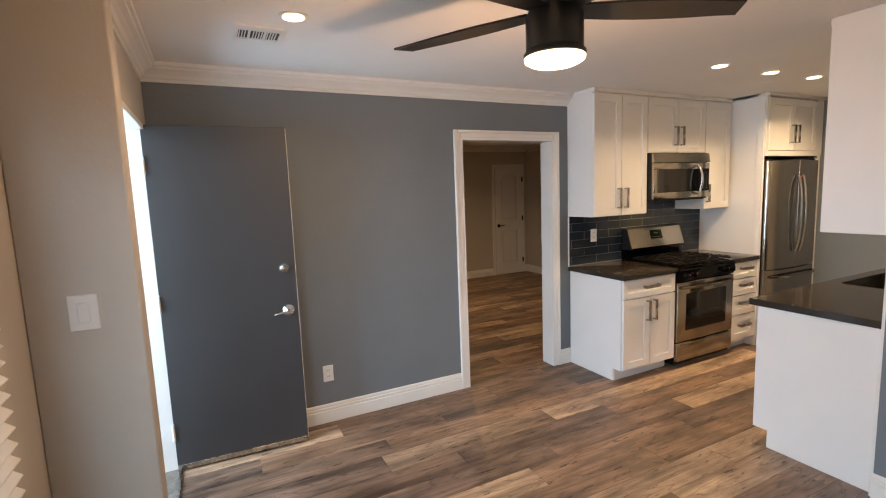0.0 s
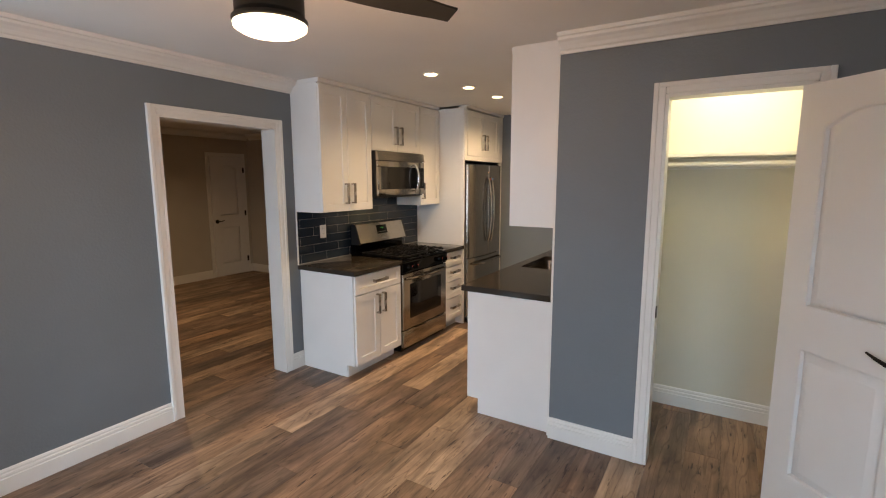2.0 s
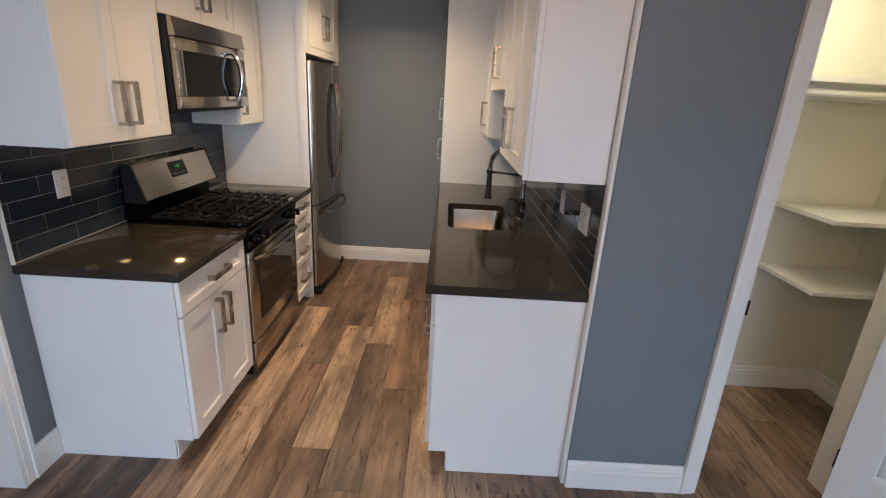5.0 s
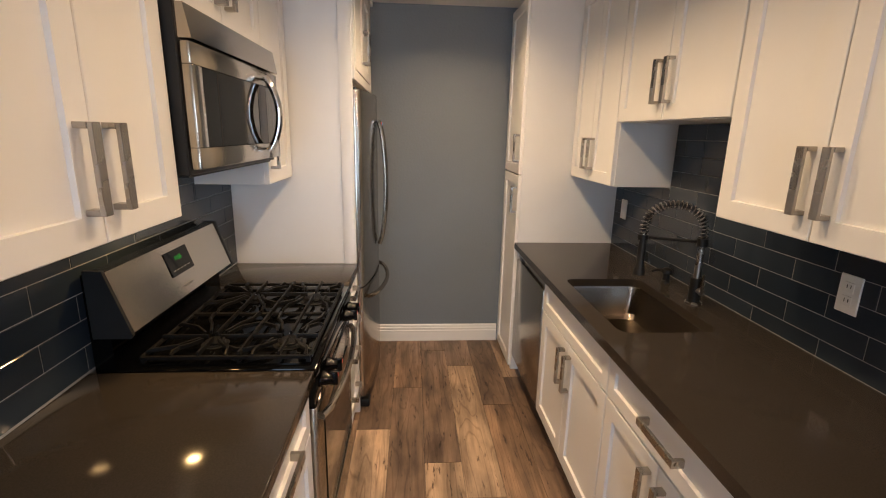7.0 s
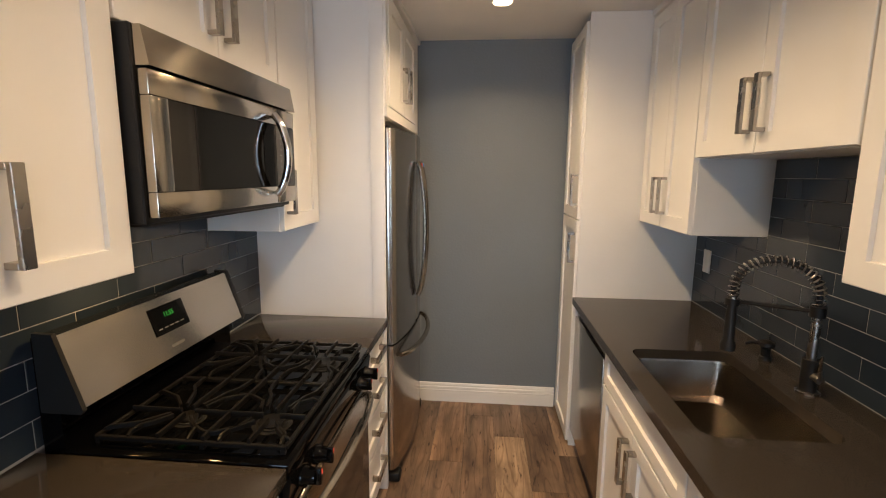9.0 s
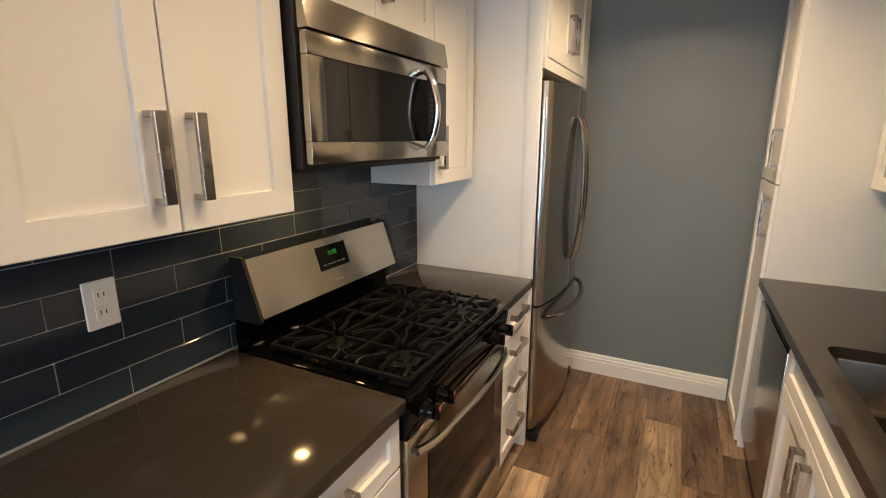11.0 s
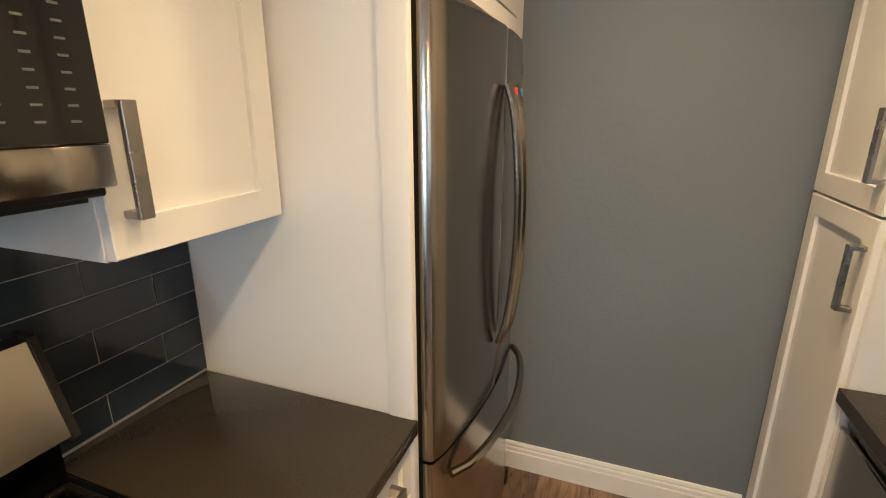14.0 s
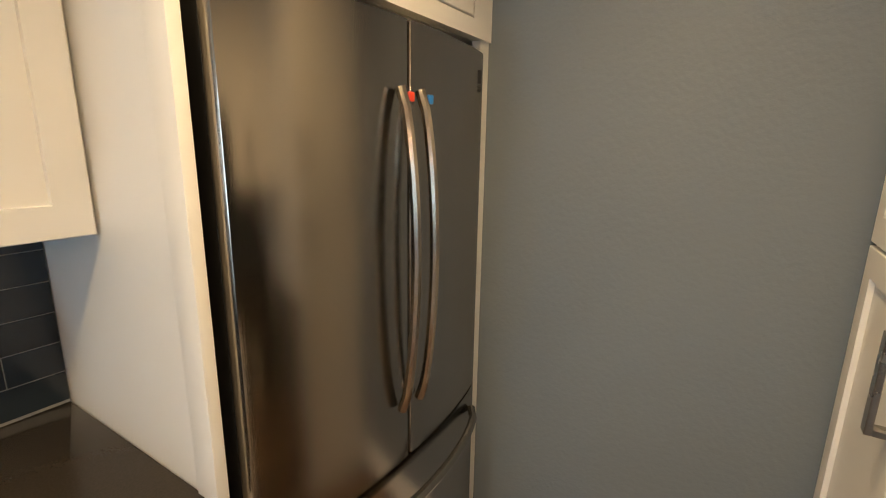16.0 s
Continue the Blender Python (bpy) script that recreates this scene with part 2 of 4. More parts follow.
def mesh_object(name, bm, material, smooth=True):
    bmesh.ops.recalc_face_normals(bm, faces=bm.faces)
    cs = [v.co for v in bm.verts]
    c = Vector([(min(p[i] for p in cs) + max(p[i] for p in cs)) / 2 for i in range(3)])
    bmesh.ops.translate(bm, verts=bm.verts, vec=-c)
    if smooth:
        for f in bm.faces:
            f.smooth = True
        for e in bm.edges:
            e.smooth = len(e.link_faces) == 2 and e.calc_face_angle(0) < radians(32)
    me = bpy.data.meshes.new(name)
    bm.to_mesh(me)
    bm.free()
    me.materials.append(material)
    ob = new(name, me)
    ob.location = c
    ORIGIN[ob] = c
    return ob


def part(name, bm, material, parent, label="", smooth=True):
    ob = mesh_object(name, bm, material, smooth)
    ob.parent = parent
    ob.location = ORIGIN[ob] - ORIGIN[parent]
    if label:
        tagged(ob, label)
    return ob


def thing(name, base, label, category, group=""):
    ob = new(name)
    ob.location = base
    ob.empty_display_size = 0.05
    ORIGIN[ob] = Vector(base)
    return tagged(ob, label, category, group)


def structure(name, bm, material, label, category="", smooth=False):
    return tagged(mesh_object(name, bm, material, smooth), label, category or name.split("_")[0], kind="structure")


def single(name, bm, material, label, category, group=""):
    return tagged(mesh_object(name, bm, material), label, category, group)


# ---- walls, floor slab, ceilings ----
def wall_x(bm, y0, y1, x0, x1, holes=(), z1=CEIL):
    """A wall along x between x0 and x1, with openings (from, to, bottom, top)."""
    at = x0
    for a, b, lo, hi in sorted(holes):
        box(bm, at, a, y0, y1, 0, z1)
        if lo > 0: box(bm, a, b, y0, y1, 0, lo)
        if hi < z1: box(bm, a, b, y0, y1, hi, z1)
        at = b
    return box(bm, at, x1, y0, y1, 0, z1)


def wall_y(bm, x0, x1, y0, y1, holes=(), z1=CEIL):
    at = y0
    for a, b, lo, hi in sorted(holes):
        box(bm, x0, x1, at, a, 0, z1)
        if lo > 0: box(bm, x0, x1, a, b, 0, lo)
        if hi < z1: box(bm, x0, x1, a, b, hi, z1)
        at = b
    return box(bm, x0, x1, at, y1, 0, z1)


DOOR_X0, DOOR_X1, DOOR_H = 1.872, 2.772, 2.008
ENTRY_Y0, ENTRY_Y1, ENTRY_H = 2.60, 3.375, 2.03
STUB_X = -0.135
WIN_Y0, WIN_Y1, WIN_Z0, WIN_Z1 = -0.9, 1.715, 0.62, 2.02
CLO_Y0, CLO_Y1, CLO_H = 0.117, 0.725, 2.024

structure("wall_north", wall_x(bmesh.new(), NORTH, NORTH + 0.12, WEST - 0.15, BACK + 0.12, [(DOOR_X0, DOOR_X1, 0, DOOR_H)]), GREY, "blue-grey painted wall with a cased doorway", "wall")
structure("wall_entry", wall_y(bmesh.new(), WEST - 0.15, WEST, STUB + 0.12, NORTH, [(ENTRY_Y0, ENTRY_Y1, 0, ENTRY_H)]), BEIGE, "warm beige painted wall with the entry door", "wall")
structure("wall_west", wall_y(bmesh.new(), WW - 0.15, WW, SOUTH, STUB + 0.12, [(WIN_Y0, WIN_Y1, WIN_Z0, WIN_Z1)]), BEIGE, "warm beige painted wall with a window", "wall")
structure("wall_stub", B(WW, STUB_X, STUB, STUB + 0.119, 0, CEIL, 0.008, 3), BEIGE, "short beige wall with a light switch", "wall", True)
structure("wall_closet", wall_y(bmesh.new(), EAST, EAST + 0.1, SOUTH, SINK, [(CLO_Y0, CLO_Y1, 0, CLO_H)]), GREY, "blue-grey painted wall with the closet opening", "wall")
structure("wall_sink", B(EAST + 0.1, BACK, SINK - 0.12, SINK, 0, CEIL), GREY, "grey painted wall behind the sink run", "wall")
structure("wall_back", wall_y(bmesh.new(), BACK, BACK + 0.12, SINK - 0.12, NORTH), GREY, "grey textured end wall of the kitchen", "wall")
structure("wall_south", wall_x(bmesh.new(), SOUTH - 0.12, SOUTH, WW - 0.15, EAST + 0.1), BEIGE, "plain beige wall", "wall")
structure("ceiling", B(WW - 0.15, BACK + 0.12, SOUTH - 0.12, NORTH + 0.12, CEIL, CEIL + 0.1), CEILING, "flat off-white painted ceiling", "ceiling")
structure("floor_slab", B(WW - 0.15, 6.0, SOUTH - 0.12, 7.9, -0.12, -0.012), SUBFLOOR, "dark slab under the planks", "floor")
# far room
FAR_Y, FAR_X = 7.66, 5.57
structure("wall_far_north", wall_x(bmesh.new(), FAR_Y, FAR_Y + 0.12, -0.1, FAR_X + 0.12), BEIGE, "beige painted wall of the next room", "wall")
structure("wall_far_east", wall_y(bmesh.new(), FAR_X, FAR_X + 0.12, NORTH + 0.12, FAR_Y), BEIGE, "beige painted side wall of the next room", "wall")
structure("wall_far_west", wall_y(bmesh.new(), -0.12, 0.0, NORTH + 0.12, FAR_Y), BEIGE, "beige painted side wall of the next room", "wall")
structure("wall_far_south", wall_x(bmesh.new(), NORTH + 0.121, NORTH + 0.13, 0.0, FAR_X, [(DOOR_X0 - 0.02, DOOR_X1 + 0.02, 0, DOOR_H + 0.02)]), BEIGE, "beige painted wall face of the next room", "wall")
structure("ceiling_far", B(-0.12, FAR_X + 0.12, NORTH + 0.12, FAR_Y + 0.12, CEIL, CEIL + 0.1), CEILING, "off-white ceiling of the next room", "ceiling")
# closet
CLO_BACK, CLO_S, CLO_N = 3.80, -0.45, 1.0
structure("wall_closet_back", B(CLO_BACK, CLO_BACK + 0.1, CLO_S, CLO_N, 0, CEIL), CREAM, "cream painted closet back wall", "wall")
structure("wall_closet_north", B(EAST + 0.1, CLO_BACK + 0.1, CLO_N, CLO_N + 0.1, 0, CEIL), CREAM, "cream painted closet side wall", "wall")
structure("wall_closet_south", B(EAST + 0.1, CLO_BACK + 0.1, CLO_S - 0.1, CLO_S, 0, CEIL), CREAM, "cream painted closet side wall", "wall")
structure("wall_closet_front", wall_y(bmesh.new(), EAST + 0.101, EAST + 0.106, CLO_S, CLO_N, [(CLO_Y0 - 0.01, CLO_Y1 + 0.01, 0, CLO_H + 0.01)]), CREAM, "cream painted inner face of the closet front", "wall")
# outside the entry
structure("ground", B(-60, WEST - 0.15, -60, 60, -0.25, -0.13), CONCRETE, "pale concrete walk outside the entry", "ground")
structure("neighbour_wall", B(-5.2, -5.0, -8, 12, -0.13, 3.2), BEIGE, "pale stucco wall across the walk", "wall")


# ---- mouldings ----
def base_profile(sign, at):
    d = [(0, 0), (0.017, 0), (0.017, 0.084), (0.011, 0.087), (0.011, 0.093), (0.015, 0.096), (0.014, 0.106), (0.008, 0.110), (0.008, 0.116), (0.010, 0.119), (0.006, 0.130), (0.001, 0.133), (0, 0.133)]
    return [(at + sign * u, v) for u, v in d]


def crown_profile(sign, at):
    d = [(0, 0), (0.0, -0.098), (0.012, -0.098), (0.014, -0.084), (0.024, -0.078), (0.034, -0.062), (0.052, -0.046), (0.070, -0.036), (0.074, -0.024), (0.086, -0.02), (0.088, 0)]
    return [(at + sign * u, CEIL - 0.001 + v) for u, v in d]


def baseboard(axis, at, sign, a, b, i):
    structure("baseboard_" + str(i), prism(bmesh.new(), base_profile(sign, at), axis, a, b), TRIM, "white moulded baseboard along the wall foot", "baseboard")


runs = [("x", NORTH, -1, WEST + 0.016, DOOR_X0 - 0.057), ("x", NORTH, -1, DOOR_X1 + 0.057, 2.958), ("y", EAST, -1, CLO_Y1 + 0.057, SINK),
        ("y", EAST, -1, SOUTH, CLO_Y0 - 0.057), ("y", BACK, -1, 1.925, 3.0), ("y", WEST, 1, STUB + 0.12, ENTRY_Y0 - 0.03), ("y", WW, 1, SOUTH, STUB - 0.016), ("x", STUB, -1, WW, STUB_X), ("x", SOUTH, 1, WW + 0.016, EAST - 0.016),
        ("y", CLO_BACK, -1, CLO_S, CLO_N), ("x", CLO_S, 1, EAST + 0.106, CLO_BACK - 0.016), ("x", CLO_N, -1, EAST + 0.106, CLO_BACK - 0.016),
        ("x", FAR_Y, -1, 0, 4.781), ("x", FAR_Y, -1, 5.50, FAR_X - 0.016), ("y", FAR_X, -1, NORTH + 0.13, FAR_Y)]
for i, (ax, at, sg, a, b) in enumerate(runs):
    baseboard(ax, at, sg, a, b, i + 1)
for i, (ax, at, sg, a, b) in enumerate([("x", NORTH, -1, WEST, 2.938), ("y", EAST, -1, SOUTH, SINK - 0.002), ("y", WEST, 1, STUB + 0.12, NORTH - 0.09), ("y", WW, 1, SOUTH, STUB - 0.09), ("x", STUB, -1, WW, STUB_X), ("x", SOUTH, 1, WW, EAST),
                                       ("x", FAR_Y, -1, 0, FAR_X), ("y", FAR_X, -1, NORTH + 0.13, FAR_Y - 0.09)]):
    structure("crown_" + str(i + 1), prism(bmesh.new(), crown_profile(sg, at), ax, a, b), TRIM, "white stepped crown moulding under the ceiling", "crown moulding")


def casing_bm(bm, axis, at, sign, a, b, top, w=0.057, t=0.018):
    """Door casing round an opening a..b on the face `at`."""
    def piece(u0, u1, z0, z1, tt):
        s0, s1 = sorted((at, at + sign * tt))
        if axis == "x": box(bm, u0, u1, s0, s1, z0, z1, 0.003, 1)
        else: box(bm, s0, s1, u0, u1, z0, z1, 0.003, 1)
    for u0, u1, o0, o1 in ((a - w, a - 0.002, a - w - 0.002, a - w + 0.022), (b + 0.002, b + w, b + w - 0.022, b + w + 0.002)):
        piece(u0, u1, 0, top + w, t)
        piece(o0, o1, 0.001, top + w + 0.002, t + 0.006)
    piece(a - 0.001, b + 0.001, top + 0.002, top + w, t - 0.0005)
    piece(a - w + 0.0225, b + w - 0.0225, top + w - 0.022, top + w + 0.0015, t + 0.006)
    return bm


structure("trim_doorway", casing_bm(bmesh.new(), "x", NORTH, -1, DOOR_X0, DOOR_X1, DOOR_H), TRIM, "white door casing round the open doorway", "door casing")
j = bmesh.new()
box(j, DOOR_X0 - 0.002, DOOR_X0 + 0.016, NORTH - 0.016, NORTH + 0.14, 0, DOOR_H)
box(j, DOOR_X1 - 0.016, DOOR_X1 + 0.002, NORTH - 0.016, NORTH + 0.14, 0, DOOR_H)
box(j, DOOR_X0 + 0.016, DOOR_X1 - 0.016, NORTH - 0.016, NORTH + 0.14, DOOR_H - 0.016, DOOR_H + 0.002)
structure("trim_doorway_jamb", j, TRIM, "white painted door jamb lining", "door jamb")
structure("trim_closet", casing_bm(bmesh.new(), "y", EAST, -1, CLO_Y0, CLO_Y1, CLO_H), TRIM, "white moulded casing round the closet", "door casing")
j = bmesh.new()
box(j, EAST - 0.01, EAST + 0.11, CLO_Y1 - 0.014, CLO_Y1 + 0.002, 0, CLO_H)
box(j, EAST - 0.01, EAST + 0.11, CLO_Y0 - 0.002, CLO_Y0 + 0.014, 0, CLO_H)
box(j, EAST - 0.01, EAST + 0.11, CLO_Y0 + 0.014, CLO_Y1 - 0.014, CLO_H - 0.014, CLO_H + 0.002)
structure("trim_closet_jamb", j, TRIM, "white painted closet jamb lining", "door jamb")
single("strike_plate", B(EAST - 0.016, EAST + 0.02, CLO_Y1 - 0.019, CLO_Y1 - 0.014, 0.86, 0.92), BRONZE, "dark bronze strike plate on the closet jamb", "strike plate")
# entry frame
j = bmesh.new()
for y0, y1 in ((ENTRY_Y0, ENTRY_Y0 + 0.03), (ENTRY_Y1 - 0.03, ENTRY_Y1)):
    box(j, WEST - 0.16, WEST + 0.004, y0, y1, 0, ENTRY_H, 0.003, 1)
box(j, WEST - 0.16, WEST + 0.004, ENTRY_Y0 + 0.03, ENTRY_Y1 - 0.03, ENTRY_H - 0.03, ENTRY_H, 0.003, 1)
structure("trim_entry_jamb", j, TRIM, "white painted entry door frame with hinges", "door frame")
structure("trim_entry_sill", B(WEST - 0.18, WEST + 0.01, ENTRY_Y0 + 0.03, ENTRY_Y1 - 0.03, -0.012, 0.014, 0.004), NICKEL, "worn metal threshold under the entry door", "threshold")
structure("trim_corner", B(EAST + 0.003, EAST + 0.041, SINK, SINK + 0.015, 0, CEIL - 0.001, 0.003, 1), TRIM, "white corner strip beside the end panels", "trim")

# ---- window with blinds ----
w = thing("window_1", (WW - 0.1, (WIN_Y0 + WIN_Y1) / 2, WIN_Z0), "white window behind horizontal blinds", "window")
tagged(w, kind="structure")
f = bmesh.new()
for y0, y1 in ((WIN_Y0, WIN_Y0 + 0.05), (WIN_Y1 - 0.05, WIN_Y1), (0.44, 0.49)):
    box(f, WW - 0.12, WW - 0.07, y0, y1, WIN_Z0, WIN_Z1)
for z0, z1 in ((WIN_Z0, WIN_Z0 + 0.05), (WIN_Z1 - 0.05, WIN_Z1)):
    box(f, WW - 0.118, WW - 0.072, WIN_Y0 + 0.05, WIN_Y1 - 0.05, z0, z1)
part("window_frame", f, TRIM, w)
pane = part("pane", B(WW - 0.1, WW - 0.094, WIN_Y0 + 0.04, WIN_Y1 - 0.04, WIN_Z0 + 0.04, WIN_Z1 - 0.04), GLASS, w)
pane.visible_shadow = False
part("window_sill", B(WW - 0.07, WW - 0.002, WIN_Y0 + 0.001, WIN_Y1 - 0.001, WIN_Z0 - 0.0, WIN_Z0 + 0.02, 0.005), TRIM, w)
bl = thing("window_blinds", (WW - 0.03, (WIN_Y0 + WIN_Y1) / 2, WIN_Z1 - 0.05), "white slatted horizontal blinds in the window", "blinds")
part("headrail", B(WW + 0.001, WW + 0.05, WIN_Y0 - 0.05, WIN_Y1 + 0.06, WIN_Z1 - 0.005, WIN_Z1 + 0.05), TRIM, bl)
z = WIN_Z0 + 0.05
while z < WIN_Z1 - 0.02:
    s = bmesh.new()
    prism(s, [(WW + 0.004, z + 0.016), (WW + 0.027, z + 0.004), (WW + 0.05, z - 0.014), (WW + 0.05, z - 0.011), (WW + 0.028, z + 0.007), (WW + 0.004, z + 0.019)], "y", WIN_Y0 - 0.04, WIN_Y1 + 0.055)
    part("slat", s, TRIM, bl)
    z += 0.043


# ---- entry door leaf ----
def turn_about(bm, centre, degrees):
    bmesh.ops.rotate(bm, verts=bm.verts, cent=Vector(centre), matrix=Matrix.Rotation(radians(degrees), 3, "Z"))
    return bm


hx, hy = WEST - 0.012, 3.375
LEAF = 0.755
LEAN_D = -2.5
d = thing("entry_door", (hx, hy, 0.0), "open dark grey flush entry door against the wall", "door")
def leafpart(name, bm, m, label="", parent=None):
    return part(name, turn_about(bm, (hx, hy, 0), LEAN_D), m, parent or d, label)
leafpart("leaf", B(hx, hx + LEAF, hy - 0.044, hy, 0.03, 2.025, 0.002, 1), GREYDOOR)
leafpart("door_sweep", B(hx, hx + LEAF, hy - 0.050, hy - 0.044, 0.012, 0.042, 0.002, 1), NICKEL, "silver sweep along the door's foot")
leafpart("edge_strip", B(hx + LEAF, hx + LEAF + 0.003, hy - 0.042, hy - 0.002, 0.03, 2.02), TRIM)
dz = [(0.028, 0.0), (0.03, -0.006), (0.024, -0.014), (0.014, -0.016), (0.012, -0.026), (0.0005, -0.028)]
leafpart("deadbolt", turned(bmesh.new(), (hx + LEAF - 0.065, hy - 0.044, 1.165), [(r, h) for r, h in dz], 24, "y"), CHROME, "round satin deadbolt")
lv = leafpart("lever_rose", turned(bmesh.new(), (hx + LEAF - 0.06, hy - 0.044, 0.895), [(0.034, 0), (0.036, -0.008), (0.026, -0.02), (0.014, -0.03), (0.014, -0.05), (0.0005, -0.052)], 24, "y"), CHROME, "round satin door lever")
b = bmesh.new()
tube(b, [(hx + LEAF - 0.06, hy - 0.088, 0.895), (hx + LEAF - 0.10, hy - 0.092, 0.893), (hx + LEAF - 0.15, hy - 0.088, 0.885)], [0.009, 0.008, 0.005], 10)
leafpart("lever", b, CHROME, "", lv)
for z in (0.25, 1.02, 1.80):
    b = bmesh.new()
    cyl(b, (hx - 0.004, hy - 0.05, z - 0.05), (hx - 0.004, hy - 0.05, z + 0.05), 0.008, seg=12)
    part("hinge", b, TRIM, d)


# ---- panel door (closet, far room) ----
def arch_panel(bm, x0, x1, z0, z1, y, rise, inset, depth):
    """A raised moulding round a door panel with an arched head, on the face y looking to -y."""
    def outline(k):
        pts = [(x0 + k, z0 + k), (x1 - k, z0 + k), (x1 - k, z1 - k - rise)]
        n = 10 if rise else 1
        for i in range(1, n + 1):
            u = i / n
            pts.append((x1 - k + (x0 - x1 + 2 * k) * u, z1 - k - rise + rise * (1 - (2 * u - 1) ** 2)))
        return pts
    rings = [[bm.verts.new((px, yy, pz)) for px, pz in outline(k)] for k, yy in ((0, y), (0.008, y + 0.002), (0.013, y + depth), (0.022, y + depth), (inset, y + 0.003), (inset + 0.004, y + 0.003))]
    for a, c in zip(rings, rings[1:]):
        for k in range(len(a)):
            bm.faces.new((a[k], a[(k + 1) % len(a)], c[(k + 1) % len(c)], c[k]))
    bm.faces.new(rings[-1])


def panel_leaf(width, height, side=1):
    """Face of a two-panel door between x 0 and width, y 0 to 0.035, with holes filled by moulded panels."""
    bm = bmesh.new()
    s, mid = 0.112, 0.415 * height
    lock = 0.19
    holes = [(s, width - s, 0.20, mid), (s, width - s, mid + lock, height - 0.115)]
    box(bm, 0, s, 0, 0.035, 0, height)
    box(bm, width - s, width, 0, 0.035, 0, height)
    box(bm, s, width - s, 0, 0.035, 0, 0.20)
    box(bm, s, width - s, 0, 0.035, mid, mid + lock)
    top = holes[1]
    rise = 0.07
    n = 10
    for i in range(n):
        u0, u1 = i / n, (i + 1) / n
        xa, xb = s + (width - 2 * s) * u0, s + (width - 2 * s) * u1
        za, zb = [top[3] - rise + rise * (1 - (2 * u - 1) ** 2) for u in (u0, u1)]
        vs = [bm.verts.new(p) for p in ((xa, 0, za), (xb, 0, zb), (xb, 0, height), (xa, 0, height), (xa, 0.035, za), (xb, 0.035, zb), (xb, 0.035, height), (xa, 0.035, height))]
        for q in ((0, 1, 2, 3), (7, 6, 5, 4), (0, 4, 5, 1), (3, 2, 6, 7)):
            bm.faces.new([vs[k] for k in q])
    arch_panel(bm, holes[0][0], holes[0][1], holes[0][2], holes[0][3], 0, 0, 0.05, 0.02)
    arch_panel(bm, top[0], top[1], top[2], top[3], 0, rise, 0.05, 0.02)
    box(bm, s, width - s, 0.02, 0.033, 0.2, height - 0.2)
    return bm


CW = 0.60
hinge = Vector((EAST - 0.022, CLO_Y0 + 0.055, 0.012))
CLOSET_TURN = 222.5
cm = Matrix.Translation(hinge) @ Matrix.Rotation(radians(CLOSET_TURN), 4, "Z")
cd = thing("closet_door", hinge, "open white two-panel closet door with arched panel", "door")
def closet_part(name, bm, m, label="", parent=None):
    bmesh.ops.transform(bm, matrix=cm, verts=bm.verts)
    return part(name, bm, m, parent or cd, label)
lb = panel_leaf(CW, 1.995)
closet_part("leaf", lb, DOORW)
rose = closet_part("knob_rose", turned(bmesh.new(), (CW - 0.065, 0.0, 0.9), [(0.033, 0.002), (0.033, -0.006), (0.022, -0.014), (0.013, -0.018), (0.012, -0.04), (0.0005, -0.043)], 24, "y"), BRONZE, "dark bronze lever rose")
lbm = bmesh.new()
tube(lbm, [(CW - 0.065, -0.035, 0.9), (CW - 0.11, -0.043, 0.897), (CW - 0.15, -0.043, 0.909), (CW - 0.185, -0.04, 0.921)], [0.011, 0.009, 0.007, 0.004], 10)
closet_part("lever", lbm, BRONZE, "curved dark bronze lever", rose)
for z in (0.2, 0.98, 1.78):
    hb = bmesh.new()
    cyl(hb, (0.0, 0.04, z - 0.045), (0.0, 0.04, z + 0.045), 0.007, seg=10)
    closet_part("hinge", hb, BRONZE)

# far-room door in its casing
FX0, FX1 = 4.84, 5.44
structure("trim_far_door", casing_bm(bmesh.new(), "x", FAR_Y, -1, FX0, FX1, 2.0), TRIM, "white casing round the far door", "door casing")
fd = thing("far_room_door", (FX0, FAR_Y, 0.0), "closed white two-panel door in the next room", "door")
fl = panel_leaf(FX1 - FX0 - 0.006, 1.99)
bmesh.ops.translate(fl, verts=fl.verts, vec=(FX0 + 0.003, FAR_Y - 0.036, 0.008))
part("leaf", fl, DOORW, fd)
rs = part("knob_rose", turned(bmesh.new(), (FX0 + 0.065, FAR_Y - 0.036, 0.93), [(0.032, 0), (0.032, -0.008), (0.013, -0.018), (0.012, -0.045), (0.0005, -0.048)], 20, "y"), BRONZE, fd, "dark bronze lever rose")
lbm = bmesh.new()
tube(lbm, [(FX0 + 0.065, FAR_Y - 0.076, 0.93), (FX0 + 0.12, FAR_Y - 0.08, 0.935), (FX0 + 0.17, FAR_Y - 0.078, 0.945)], [0.01, 0.008, 0.005], 8)
part("lever", lbm, BRONZE, rs)
for z in (0.25, 1.05, 1.78):
    part("hinge", B(FX1 - 0.012, FX1 + 0.012, FAR_Y - 0.048, FAR_Y - 0.036, z - 0.045, z + 0.045), BRONZE, fd)

